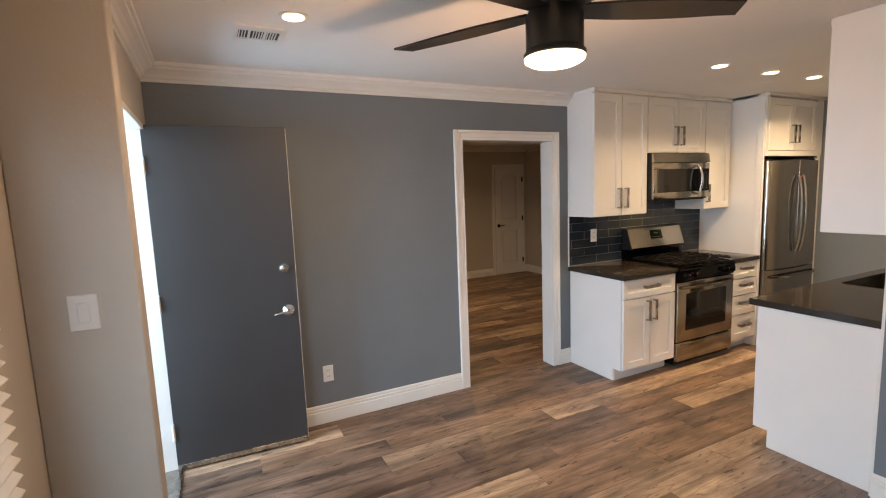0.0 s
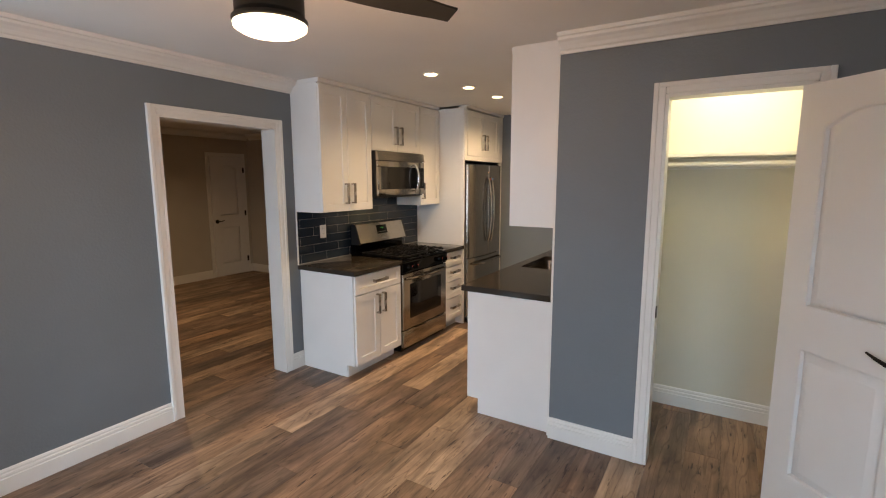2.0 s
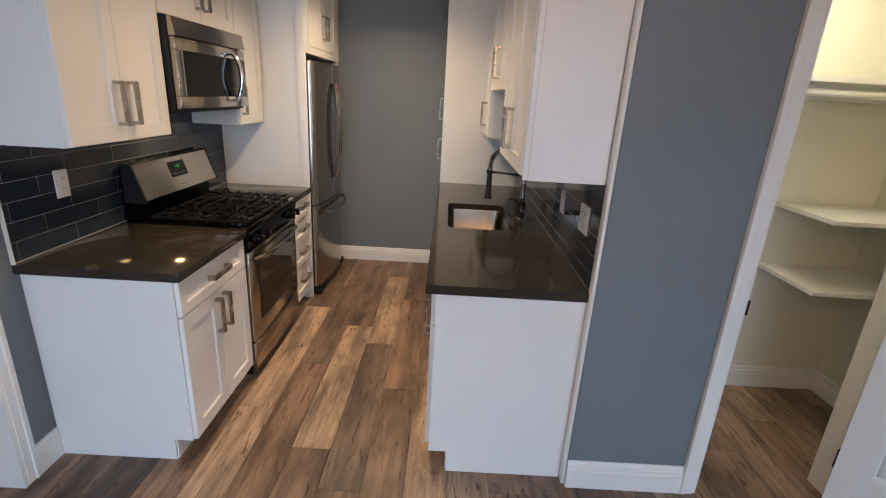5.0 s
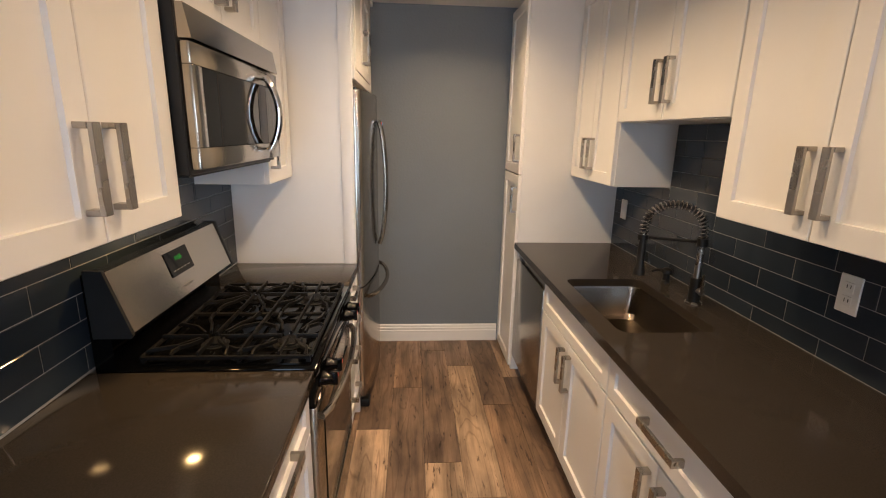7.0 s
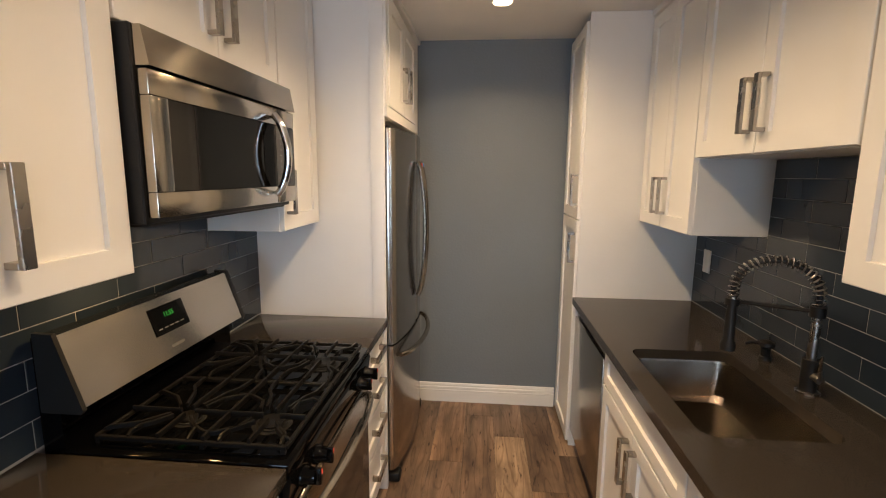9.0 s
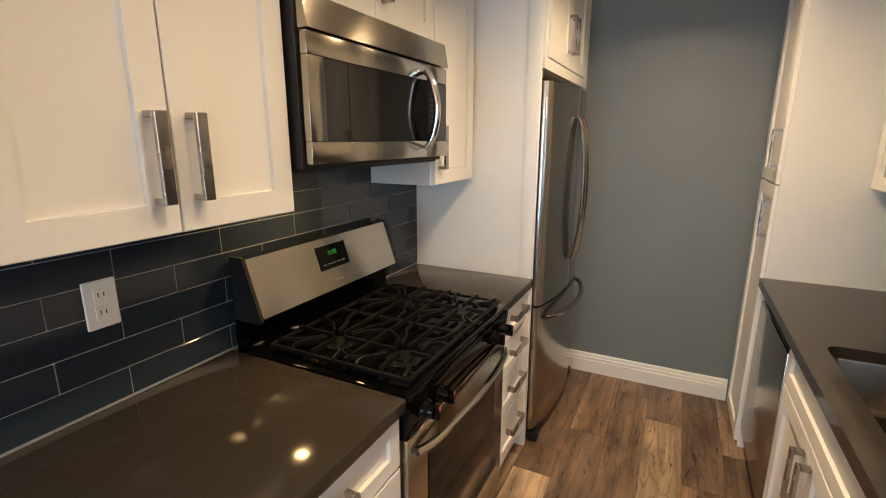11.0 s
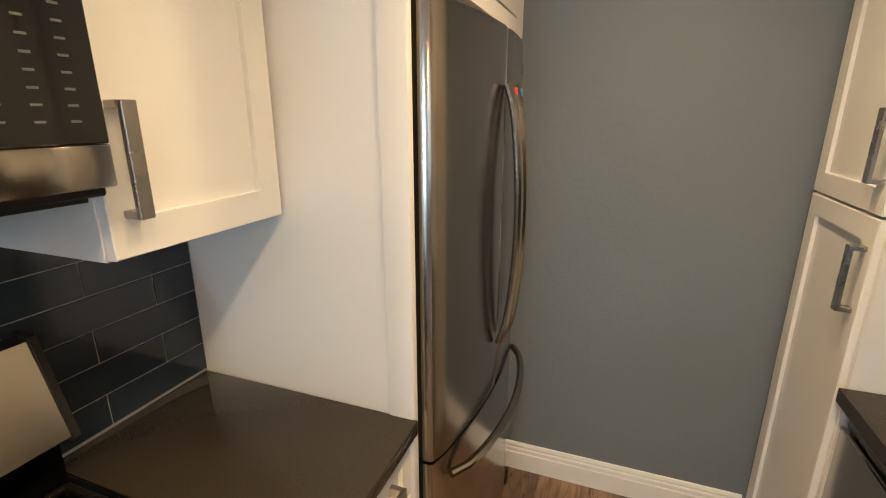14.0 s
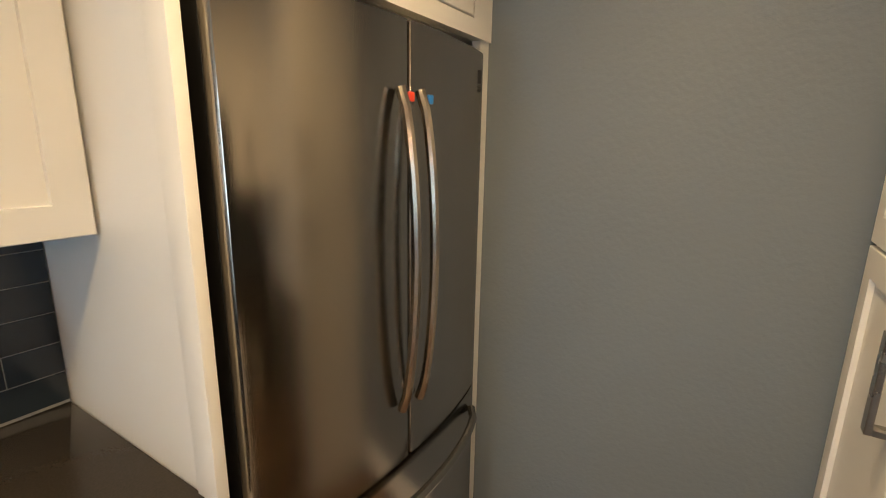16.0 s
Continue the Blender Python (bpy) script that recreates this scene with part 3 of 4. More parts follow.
# closet shelf and rod
single("closet_shelf", B(CLO_BACK - 0.30, CLO_BACK, CLO_S, CLO_N, 1.735, 1.755), TRIM, "white shelf board across the closet", "shelf")
single("shelf_cleat", B(CLO_BACK - 0.02, CLO_BACK, CLO_S, CLO_N, 1.665, 1.735), TRIM, "white cleat under the closet shelf", "shelf cleat")
rb = bmesh.new()
cyl(rb, (CLO_BACK - 0.27, CLO_S, 1.69), (CLO_BACK - 0.27, CLO_N, 1.69), 0.017, seg=16)
single("closet_rod", rb, TRIM, "white round hanging rod under the closet shelf", "closet rod")
for z in (1.12, 0.77):
    single("corner_shelf", B(CLO_BACK - 0.42, CLO_BACK, CLO_S, 0.09, z, z + 0.02), TRIM, "cream shelf board on the closet side wall", "shelf", "closet side shelves")


# ---- cabinets ----
def shaker(bm, x0, x1, z0, z1, y, out, rail=0.06, t=0.02):
    """A shaker front on the plane y; out is -1 or 1, the side that it faces."""
    rail = min(rail, (z1 - z0) * 0.3)
    def ring(k, d):
        return [bm.verts.new((px, y + out * d, pz)) for px, pz in ((x0 + k, z0 + k), (x1 - k, z0 + k), (x1 - k, z1 - k), (x0 + k, z1 - k))]
    rings = [ring(0, 0), ring(0, t - 0.002), ring(0.002, t), ring(rail, t), ring(rail + 0.001, t - 0.011)]
    bm.faces.new(rings[0])
    for a, b in zip(rings, rings[1:]):
        for k in range(4):
            bm.faces.new((a[k], a[(k + 1) % 4], b[(k + 1) % 4], b[k]))
    bm.faces.new(rings[-1])
    return bm


def pull(bm, x, z, y, out, length=0.17, upright=True, w=0.024, stand=0.036):
    """A square bar pull centred at x, z on the face y."""
    def pc(a, b, c, d2, y0, y1):
        lo, hi = sorted((y + out * y0, y + out * y1))
        box(bm, a, b, lo, hi, c, d2, 0.0012, 1)
    h = length / 2
    if upright:
        pc(x - w / 2, x + w / 2, z - h, z + h, stand - 0.010, stand)
        for s in (-1, 1):
            c = z + s * (h - 0.006)
            pc(x - w / 2, x + w / 2, c - 0.006, c + 0.006, 0, stand - 0.010)
    else:
        pc(x - h, x + h, z - w / 2, z + w / 2, stand - 0.010, stand)
        for s in (-1, 1):
            c = x + s * (h - 0.006)
            pc(c - 0.006, c + 0.006, z - w / 2, z + w / 2, 0, stand - 0.010)
    return bm


def front(parent, kind, x0, x1, z0, z1, y, out, handle=None, upright=True, length=0.17):
    f2 = part(kind, shaker(bmesh.new(), x0 + 0.0015, x1 - 0.0015, z0 + 0.0015, z1 - 0.0015, y, out), CAB, parent)
    if handle:
        part("handle", pull(bmesh.new(), handle[0], handle[1], y + out * 0.02, out, length, upright), NICKEL, f2, "satin nickel square bar pull")
    return f2


LB, RB = 2.905, 1.88            # carcass fronts of the base units
UL, UR = 3.203, 1.58            # carcass fronts of the wall units
TOE = 0.105
LTOP, RTOP = 0.851, 0.856


def base_unit(x0, x1, face, wall, out, label, top, end=None):
    c = thing("base_cabinet", ((x0 + x1) / 2, wall, 0), label, "cabinet", "white base cabinets")
    lo, hi = sorted((face, wall))
    bb = bmesh.new()
    box(bb, x0, x1, lo, hi, TOE, top, 0.001, 1)
    part("body", bb, CAB, c)
    t0, t1 = sorted((face - out * 0.075, wall))
    part("toe_kick", B(x0, x1, t0, t1, 0.0, TOE), CAB, c)
    return c


c = base_unit(2.963, 3.568, LB, NORTH, -1, "white shaker base cabinet with drawer and doors", LTOP)
front(c, "drawer_front", 2.963, 3.566, 0.69, 0.845, LB, -1, (3.265, 0.775), False)
front(c, "door", 2.963, 3.265, TOE, 0.685, LB, -1, (3.228, 0.575))
front(c, "door", 3.266, 3.566, TOE, 0.685, LB, -1, (3.305, 0.575))
c = base_unit(4.338, 4.722, LB, NORTH, -1, "white narrow base cabinet with a stack of drawers", LTOP)
for z0, z1 in ((0.105, 0.345), (0.348, 0.53), (0.533, 0.69), (0.693, 0.845)):
    front(c, "drawer_front", 4.34, 4.715, z0, z1, LB, -1, (4.53, (z0 + z1) / 2 + 0.02), False)
c = base_unit(2.985, 3.742, RB, SINK, 1, "white shaker base cabinet with drawer beside sink", RTOP)
front(c, "drawer_front", 3.02, 3.74, 0.69, 0.85, RB, 1, (3.37, 0.775), False, 0.19)
front(c, "door", 3.02, 3.38, TOE, 0.685, RB, 1, (3.34, 0.56))
front(c, "door", 3.381, 3.74, TOE, 0.685, RB, 1, (3.42, 0.56))
c = base_unit(3.744, 4.565, RB, SINK, 1, "white shaker sink base cabinet with double doors", 0.665)
part("top_rail", B(3.744, 4.565, RB - 0.02, RB, 0.666, RTOP), CAB, c)
front(c, "false_front", 3.746, 4.563, 0.69, 0.85, RB, 1)
front(c, "door", 3.746, 4.154, TOE, 0.685, RB, 1, (4.115, 0.56))
front(c, "door", 4.155, 4.563, TOE, 0.685, RB, 1, (4.195, 0.56))
# finished end panels of the two runs
single("end_panel", box(B(2.953, 2.9625, LB + 0.08, NORTH - 0.018, 0.0, TOE), 2.953, 2.9625, LB - 0.002, NORTH - 0.018, TOE, LTOP), CAB, "white cabinet end panel at the range run", "end panel")
single("end_panel", box(B(2.972, 2.9845, SINK + 0.016, RB - 0.08, 0.0, TOE), 2.972, 2.9845, SINK + 0.016, RB + 0.002, TOE, RTOP), CAB, "white cabinet end panel at the sink run", "end panel")

# worktops
single("worktop", B(2.937, 3.57, 2.866, NORTH - 0.001, LTOP + 0.001, 0.889, 0.003), QUARTZ, "dark brown quartz worktop beside the range", "worktop", "quartz worktops")
single("worktop", B(4.336, 4.722, 2.868, NORTH - 0.001, LTOP + 0.001, 0.889, 0.003), QUARTZ, "short dark brown quartz worktop beside the fridge", "worktop", "quartz worktops")
SX0, SX1, SY0, SY1 = 3.80, 4.43, 1.477, 1.845
RZ = 0.895


def round_rect(x0, x1, y0, y1, r, n=6):
    pts = []
    for cx, cy, a in ((x1 - r, y1 - r, 0), (x0 + r, y1 - r, 90), (x0 + r, y0 + r, 180), (x1 - r, y0 + r, 270)):
        for k in range(n + 1):
            t = radians(a + 90 * k / n)
            pts.append((cx + r * math.cos(t), cy + r * math.sin(t)))
    return pts


def holed_slab(x0, x1, y0, y1, z0, z1, hole):
    """A slab with a rounded hole: each hole point joins the outer edge."""
    bm = bmesh.new()
    n = len(hole)
    q = n // 4
    corners = [(x1, y1), (x0, y1), (x0, y0), (x1, y0)]
    for z in (z0, z1):
        inner = [bm.verts.new((u, v, z)) for u, v in hole]
        outer = [bm.verts.new((u, v, z)) for u, v in corners]
        for s in range(4):
            idx = [s * q + k for k in range(q)]
            for a, b2 in zip(idx, idx[1:]):
                bm.faces.new((outer[s], inner[a], inner[b2]))
            bm.faces.new((outer[s], inner[idx[-1]], inner[(idx[-1] + 1) % n], outer[(s + 1) % 4]))
    vs = list(bm.verts)
    h = len(vs) // 2
    for k in range(n):
        bm.faces.new((vs[k], vs[(k + 1) % n], vs[h + (k + 1) % n], vs[h + k]))
    for s in range(4):
        a, b2 = n + s, n + (s + 1) % 4
        bm.faces.new((vs[a], vs[b2], vs[h + b2], vs[h + a]))
    return bm


single("worktop", holed_slab(2.958, 5.203, SINK + 0.001, 1.925, RTOP + 0.001, RZ, round_rect(SX0, SX1, SY0, SY1, 0.045)), QUARTZ, "long dark brown quartz worktop around the sink", "worktop", "quartz worktops")
# undermount sink bowl
sb = thing("kitchen_sink", (4.1, 1.66, 0.68), "stainless undermount sink bowl in the dark worktop", "sink")
bm = bmesh.new()
rings = []
for k, z in ((-0.004, RZ - 0.036), (0.0, RZ - 0.05), (0.006, 0.72), (0.02, 0.695), (0.06, 0.683)):
    rings.append([bm.verts.new((u, v, z)) for u, v in round_rect(SX0 + k, SX1 - k, SY0 + k, SY1 - k, 0.05)])
for a, b2 in zip(rings, rings[1:]):
    for k in range(len(a)):
        bm.faces.new((a[k], a[(k + 1) % len(a)], b2[(k + 1) % len(a)], b2[k]))
bm.faces.new(rings[-1])
bowl = part("bowl", bm, SINKSTEEL, sb)
part("drain", turned(bmesh.new(), (4.1, 1.62, 0.6835), [(0.042, 0), (0.042, 0.004), (0.034, 0.005), (0.03, 0.001), (0.0005, 0.001)], 24), CHROME, sb, "round chrome drain")

# faucet
fx, fy = 4.10, 1.40
fa = thing("kitchen_faucet", (fx, fy, RZ), "black and nickel spring-coil pull-down kitchen faucet", "faucet")
part("escutcheon", turned(bmesh.new(), (fx, fy, RZ), [(0.034, 0), (0.034, 0.006), (0.028, 0.009), (0.0005, 0.009)], 24), NICKEL, fa)
bm = bmesh.new()
cyl(bm, (fx, fy, RZ + 0.009), (fx, fy, RZ + 0.11), 0.024)
part("base", bm, BLACK, fa)
bm = bmesh.new()
cyl(bm, (fx, fy, RZ + 0.11), (fx, fy, RZ + 0.25), 0.014)
part("column", bm, NICKEL, fa, "ribbed nickel column")
bm = bmesh.new()
cyl(bm, (fx, fy - 0.0, RZ + 0.245), (fx, fy, RZ + 0.278), 0.022)
part("collar", bm, BLACK, fa)
R = 0.10
arc = [Vector((fx, fy, RZ + 0.278 + 0.01 * k)) for k in range(4)]
arc += [Vector((fx + 0.05 * (1 - math.cos(a)), fy + R * (1 - math.cos(a)), RZ + 0.31 + R * math.sin(a))) for a in np.linspace(0, math.pi, 22)]
arc += [Vector((fx + 0.1, fy + 2 * R, RZ + 0.30 - 0.008 * k)) for k in range(4)]
bm = tube(bmesh.new(), arc, 0.0085, 8)
part("hose", bm, BLACK, fa)
coil = []
seg_len = [0.0]
for a, b2 in zip(arc, arc[1:]):
    seg_len.append(seg_len[-1] + (b2 - a).length)
turns = 26
for k in range(turns * 10 + 1):
    s = seg_len[-1] * k / (turns * 10)
    i = max(j2 for j2 in range(len(arc) - 1) if seg_len[j2] <= s + 1e-9)
    p = arc[i].lerp(arc[i + 1], (s - seg_len[i]) / max(1e-9, seg_len[i + 1] - seg_len[i]))
    dirn = (arc[i + 1] - arc[i]).normalized()
    n1 = Vector((0.894, -0.447, 0)).normalized()
    n1 = (n1 - dirn * n1.dot(dirn)).normalized()
    n2 = dirn.cross(n1)
    t = 2 * math.pi * k / 10
    coil.append(p + 0.0155 * (math.cos(t) * n1 + math.sin(t) * n2))
part("spring_coil", tube(bmesh.new(), coil, 0.0032, 5), NICKEL, fa, "nickel spring coil")
hx2, hy2 = fx + 0.1, fy + 2 * R
bm = bmesh.new()
cyl(bm, (hx2, hy2, RZ + 0.255), (hx2, hy2, RZ + 0.285), 0.014)
part("spray_ferrule", bm, NICKEL, fa)
bm = bmesh.new()
turned(bm, (hx2, hy2, RZ + 0.095), [(0.024, 0), (0.024, 0.02), (0.017, 0.035), (0.017, 0.12), (0.012, 0.16), (0.0005, 0.161)], 20)
part("spray_head", bm, BLACK, fa, "black pull-down spray head")
bm = bmesh.new()
tube(bm, [(fx, fy, RZ + 0.262), (hx2, hy2, RZ + 0.262)], 0.007, 8)
turned(bm, (hx2, hy2, RZ + 0.25), [(0.022, 0), (0.022, 0.022), (0.0005, 0.023)], 16)
part("support_arm", bm, BLACK, fa)
bm = bmesh.new()
cyl(bm, (fx - 0.02, fy, RZ + 0.06), (fx - 0.05, fy, RZ + 0.06), 0.013, seg=14)
tube(bm, [(fx - 0.045, fy, RZ + 0.06), (fx - 0.055, fy + 0.01, RZ + 0.10), (fx - 0.065, fy + 0.015, RZ + 0.14)], [0.007, 0.006, 0.005], 8)
part("lever", bm, NICKEL, fa)
so = thing("soap_dispenser", (4.37, 1.375, RZ), "black soap dispenser pump beside the sink", "soap dispenser")
part("pump_base", turned(bmesh.new(), (4.37, 1.375, RZ), [(0.022, 0), (0.02, 0.012), (0.016, 0.016), (0.016, 0.045), (0.028, 0.052), (0.026, 0.066), (0.012, 0.074), (0.0005, 0.075)], 20), BLACK, so)
bm = tube(bmesh.new(), [(4.37, 1.375, RZ + 0.06), (4.385, 1.42, RZ + 0.062), (4.39, 1.44, RZ + 0.052)], [0.009, 0.007, 0.006], 8)
part("spout", bm, BLACK, so)


# wall units
def wall_unit(x0, x1, z0, face, wall, out, label, doors, top=CEIL - 0.035, handles=()):
    c = thing("wall_cabinet", ((x0 + x1) / 2, wall, z0), label, "cabinet", "white wall cabinets")
    lo, hi = sorted((face, wall))
    part("body", B(x0, x1, lo, hi, z0, top, 0.001, 1), CAB, c)
    for (a, b2), hxp in zip(doors, handles):
        front(c, "door", a, b2, z0 + 0.002, top - 0.012, face, out, (hxp, z0 + 0.15))
    ct, co = sorted((face + out * 0.024, wall))
    part("top_moulding", B(x0 - (0.0), x1, ct, co, top + 0.0005, CEIL - 0.001, 0.003, 1), CAB, c)
    return c


wall_unit(2.94, 3.562, 1.34, UL, NORTH, -1, "tall white shaker wall cabinet with two doors", [(2.942, 3.252), (3.253, 3.56)], handles=(3.213, 3.295))
wall_unit(3.564, 4.334, 1.868, UL, NORTH, -1, "short white shaker wall cabinet above the microwave", [(3.566, 3.95), (3.951, 4.332)], handles=(3.912, 3.992))
wall_unit(4.336, 4.722, 1.34, UL, NORTH, -1, "narrow white shaker wall cabinet beside the range", [(4.338, 4.715)], handles=(4.375,))
wall_unit(2.995, 3.756, 1.32, UR, SINK, 1, "tall white shaker wall cabinet near the worktop's end", [(3.02, 3.386), (3.387, 3.754)], handles=(3.35, 3.425))
wall_unit(3.758, 4.588, 1.632, UR, SINK, 1, "short white shaker wall cabinet above the sink", [(3.76, 4.172), (4.173, 4.586)], handles=(4.135, 4.215))
wall_unit(4.59, 5.204, 1.325, UR, SINK, 1, "white shaker wall cabinet beside the tall pantry", [(4.592, 4.897), (4.898, 5.19)], handles=(4.86, 4.94))
single("end_panel", box(B(2.975, 2.9945, SINK + 0.016, UR - 0.004, 1.312, CEIL - 0.002, 0.001, 1), 2.985, 2.9945, UR - 0.004, UR + 0.014, 1.312, CEIL - 0.002), CAB, "white end panel of the wall cabinets", "end panel")

# fridge surround
F1_GAP = 5.632
fs = thing("fridge_surround", (5.2, NORTH, 0), "white fridge surround with cabinet over the fridge", "cabinet")
part("side_panel", B(4.724, 4.742, 2.94, NORTH - 0.001, 0, CEIL - 0.002), CAB, fs)
part("front_stile", B(4.717, 4.741, 2.876, 2.939, 0, CEIL - 0.03, 0.003, 2), CAB, fs)
part("body", B(4.746, BACK - 0.001, 2.902, NORTH - 0.001, 1.815, CEIL - 0.031), CAB, fs)
part("face_frame", box(B(4.724, BACK - 0.001, 2.864, 2.899, 1.815, 1.862), BACK - 0.11, BACK - 0.001, 2.864, 2.899, 1.862, CEIL - 0.03), CAB, fs)
part("filler_panel", B(F1_GAP, BACK - 0.001, 2.872, 2.90, 0, 1.815), CAB, fs)
part("frame_stile", B(4.7295, 4.774, 2.866, 2.899, 1.8625, CEIL - 0.03), CAB, fs)
front(fs, "door", 4.775, 5.17, 1.864, CEIL - 0.045, 2.88, -1, (5.135, 2.02))
front(fs, "door", 5.172, 5.565, 1.864, CEIL - 0.045, 2.88, -1, (5.207, 2.02))
part("top_moulding", B(4.724, BACK - 0.001, 2.845, NORTH - 0.001, CEIL - 0.029, CEIL - 0.001, 0.003, 1), CAB, fs)

# pantry
pa = thing("pantry_cabinet", (5.44, SINK, 0), "tall white shaker pantry cabinet at the kitchen end", "cabinet")
part("body", B(5.222, BACK - 0.001, SINK, 1.90, 0.0, CEIL - 0.03), CAB, pa)
part("side_panel", B(5.206, 5.2215, SINK + 0.001, 1.905, 0, CEIL - 0.002), CAB, pa)
front(pa, "door", 5.225, 5.66, 0.02, 1.322, 1.90, 1, (5.26, 1.165))
front(pa, "door", 5.225, 5.66, 1.327, CEIL - 0.04, 1.90, 1, (5.26, 1.485))

# ---- range ----
X0, X1 = 3.574, 4.334
ra = thing("gas_range", ((X0 + X1) / 2, 3.2, 0), "black and stainless freestanding gas range", "range")
part("body", B(X0, X1, 2.90, NORTH - 0.02, 0.03, 0.868, 0.003, 1), BLACKGLOSS, ra)
part("cooktop", B(X0, X1, 2.862, 3.44, 0.868, 0.893, 0.007), BLACKGLOSS, ra, "glossy black enamel cooktop")
part("drip_tray", prism(bmesh.new(), round_rect(X0 + 0.025, X1 - 0.025, 2.89, 3.395, 0.03), "z", 0.8932, 0.897), BLACKGLOSS, ra)
bg = part("backguard", prism(bmesh.new(), [(NORTH - 0.02, 0.86), (3.425, 0.86), (3.425, 0.985), (3.384, 1.0), (3.436, 1.168), (3.462, 1.174), (NORTH - 0.02, 1.174)], "x", X0 + 0.006, X1 - 0.006), BLACKGLOSS, ra)
sp = bmesh.new()
prism(sp, [(3.366, 1.003), (3.372, 0.998), (3.428, 1.172), (3.46, 1.178), (3.46, 1.183), (3.424, 1.179)], "x", X0 + 0.012, X1 - 0.012)
steel_panel = part("control_panel", sp, STEEL, ra, "brushed stainless control panel")
for a, b2 in ((X0, X0 + 0.012), (X1 - 0.012, X1)):
    part("panel_cap", prism(bmesh.new(), [(3.361, 1.0), (3.368, 0.99), (3.47, 0.99), (3.47, 1.188), (3.42, 1.186)], "x", a, b2), BLACK, ra)


def on_panel(x, s, lift=0.003):
    """A place on the sloped control panel: s runs 0..1 up its face."""
    return Vector((x, 3.366 + (3.424 - 3.366) * s - lift, 1.003 + (1.179 - 1.003) * s + 0.3 * lift))


def panel_plate(x0, x1, s0, s1, thick=0.003):
    bm = bmesh.new()
    vs = [bm.verts.new(on_panel(x, s, l2)) for l2 in (0, thick) for x, s in ((x0, s0), (x1, s0), (x1, s1), (x0, s1))]
    for q in ((0, 1, 2, 3), (4, 5, 6, 7), (0, 1, 5, 4), (1, 2, 6, 5), (2, 3, 7, 6), (3, 0, 4, 7)):
        bm.faces.new([vs[k] for k in q])
    return bm


MIDX = X0 + 0.375
disp = part("clock_display", panel_plate(MIDX - 0.072, MIDX + 0.082, 0.40, 0.86), BLACKGLOSS, ra, "black clock display with green digits")
for x in (-0.05, -0.025, 0.0, 0.025, 0.05):
    part("key_mark", panel_plate(MIDX + x - 0.008, MIDX + x + 0.008, 0.485, 0.505, 0.0036), PRINT, disp)
part("badge_bar", panel_plate(MIDX - 0.03, MIDX + 0.03, 0.14, 0.18, 0.0012), PRINT, ra)


def lettering(name, text, size, m, material, parent, label=""):
    cu = bpy.data.curves.new(name, "FONT")
    cu.body, cu.size, cu.extrude, cu.align_x, cu.align_y = text, size, 0.0004, "CENTER", "CENTER"
    tmp = bpy.data.objects.new(name, cu)
    scene.collection.objects.link(tmp)
    bpy.context.view_layer.update()
    me = bpy.data.meshes.new_from_object(tmp.evaluated_get(bpy.context.evaluated_depsgraph_get()))
    bpy.data.objects.remove(tmp)
    me.materials.clear()
    me.materials.append(material)
    ob = new(name, me)
    ob.parent = parent
    ob.matrix_basis = Matrix.Translation(-ORIGIN[parent]) @ m
    if label: tagged(ob, label)
    return ob


lettering("clock_digits", "11:55", 0.021, Matrix.Translation(on_panel(MIDX + 0.003, 0.70, 0.0038)) @ Matrix.Rotation(radians(72), 4, "X"), GREEN, disp, "green clock digits")


# burners and grates
def burner(x, y, r):
    b3 = part("burner", turned(bmesh.new(), (x, y, 0.893), [(r * 1.3, 0), (r * 1.25, 0.004), (r, 0.005), (r, 0.009), (r * 0.95, 0.010), (0.0005, 0.010)], 28), BLACK, ra)
    part("burner_cap", turned(bmesh.new(), (x, y, 0.9035), [(r * 0.88, 0), (r * 0.9, 0.004), (r * 0.8, 0.007), (r * 0.55, 0.0075), (0.0005, 0.0065)], 28), IRON, b3)
    part("igniter", turned(bmesh.new(), (x + r * 1.12, y + 0.01, 0.897), [(0.004, 0), (0.004, 0.012), (0.0005, 0.013)], 8), CHROME, b3)


BURN = [(3.74, 2.978, 0.042), (3.74, 3.212, 0.034), (4.14, 2.978, 0.048), (4.14, 3.212, 0.03)]
for bx, by, br in BURN:
    burner(bx, by, br)


def flat_bar(bm, pts, w, h):
    """A bar of square section along points, standing upright, w wide and h high."""
    pts = [Vector(p) for p in pts]
    rings = []
    for i, p in enumerate(pts):
        d = pts[min(i + 1, len(pts) - 1)] - pts[max(i - 1, 0)]
        side = Vector((-d.y, d.x, 0)).normalized() * (w / 2)
        rings.append([bm.verts.new(p + side * q + Vector((0, 0, dz2))) for q, dz2 in ((1, -h), (1, -0.15 * h), (0.7, 0), (-0.7, 0), (-1, -0.15 * h), (-1, -h))])
    for a, b in zip(rings, rings[1:]):
        for k in range(6):
            bm.faces.new((a[k], a[(k + 1) % 6], b[(k + 1) % 6], b[k]))
    bm.faces.new(rings[0][::-1])
    bm.faces.new(rings[-1])


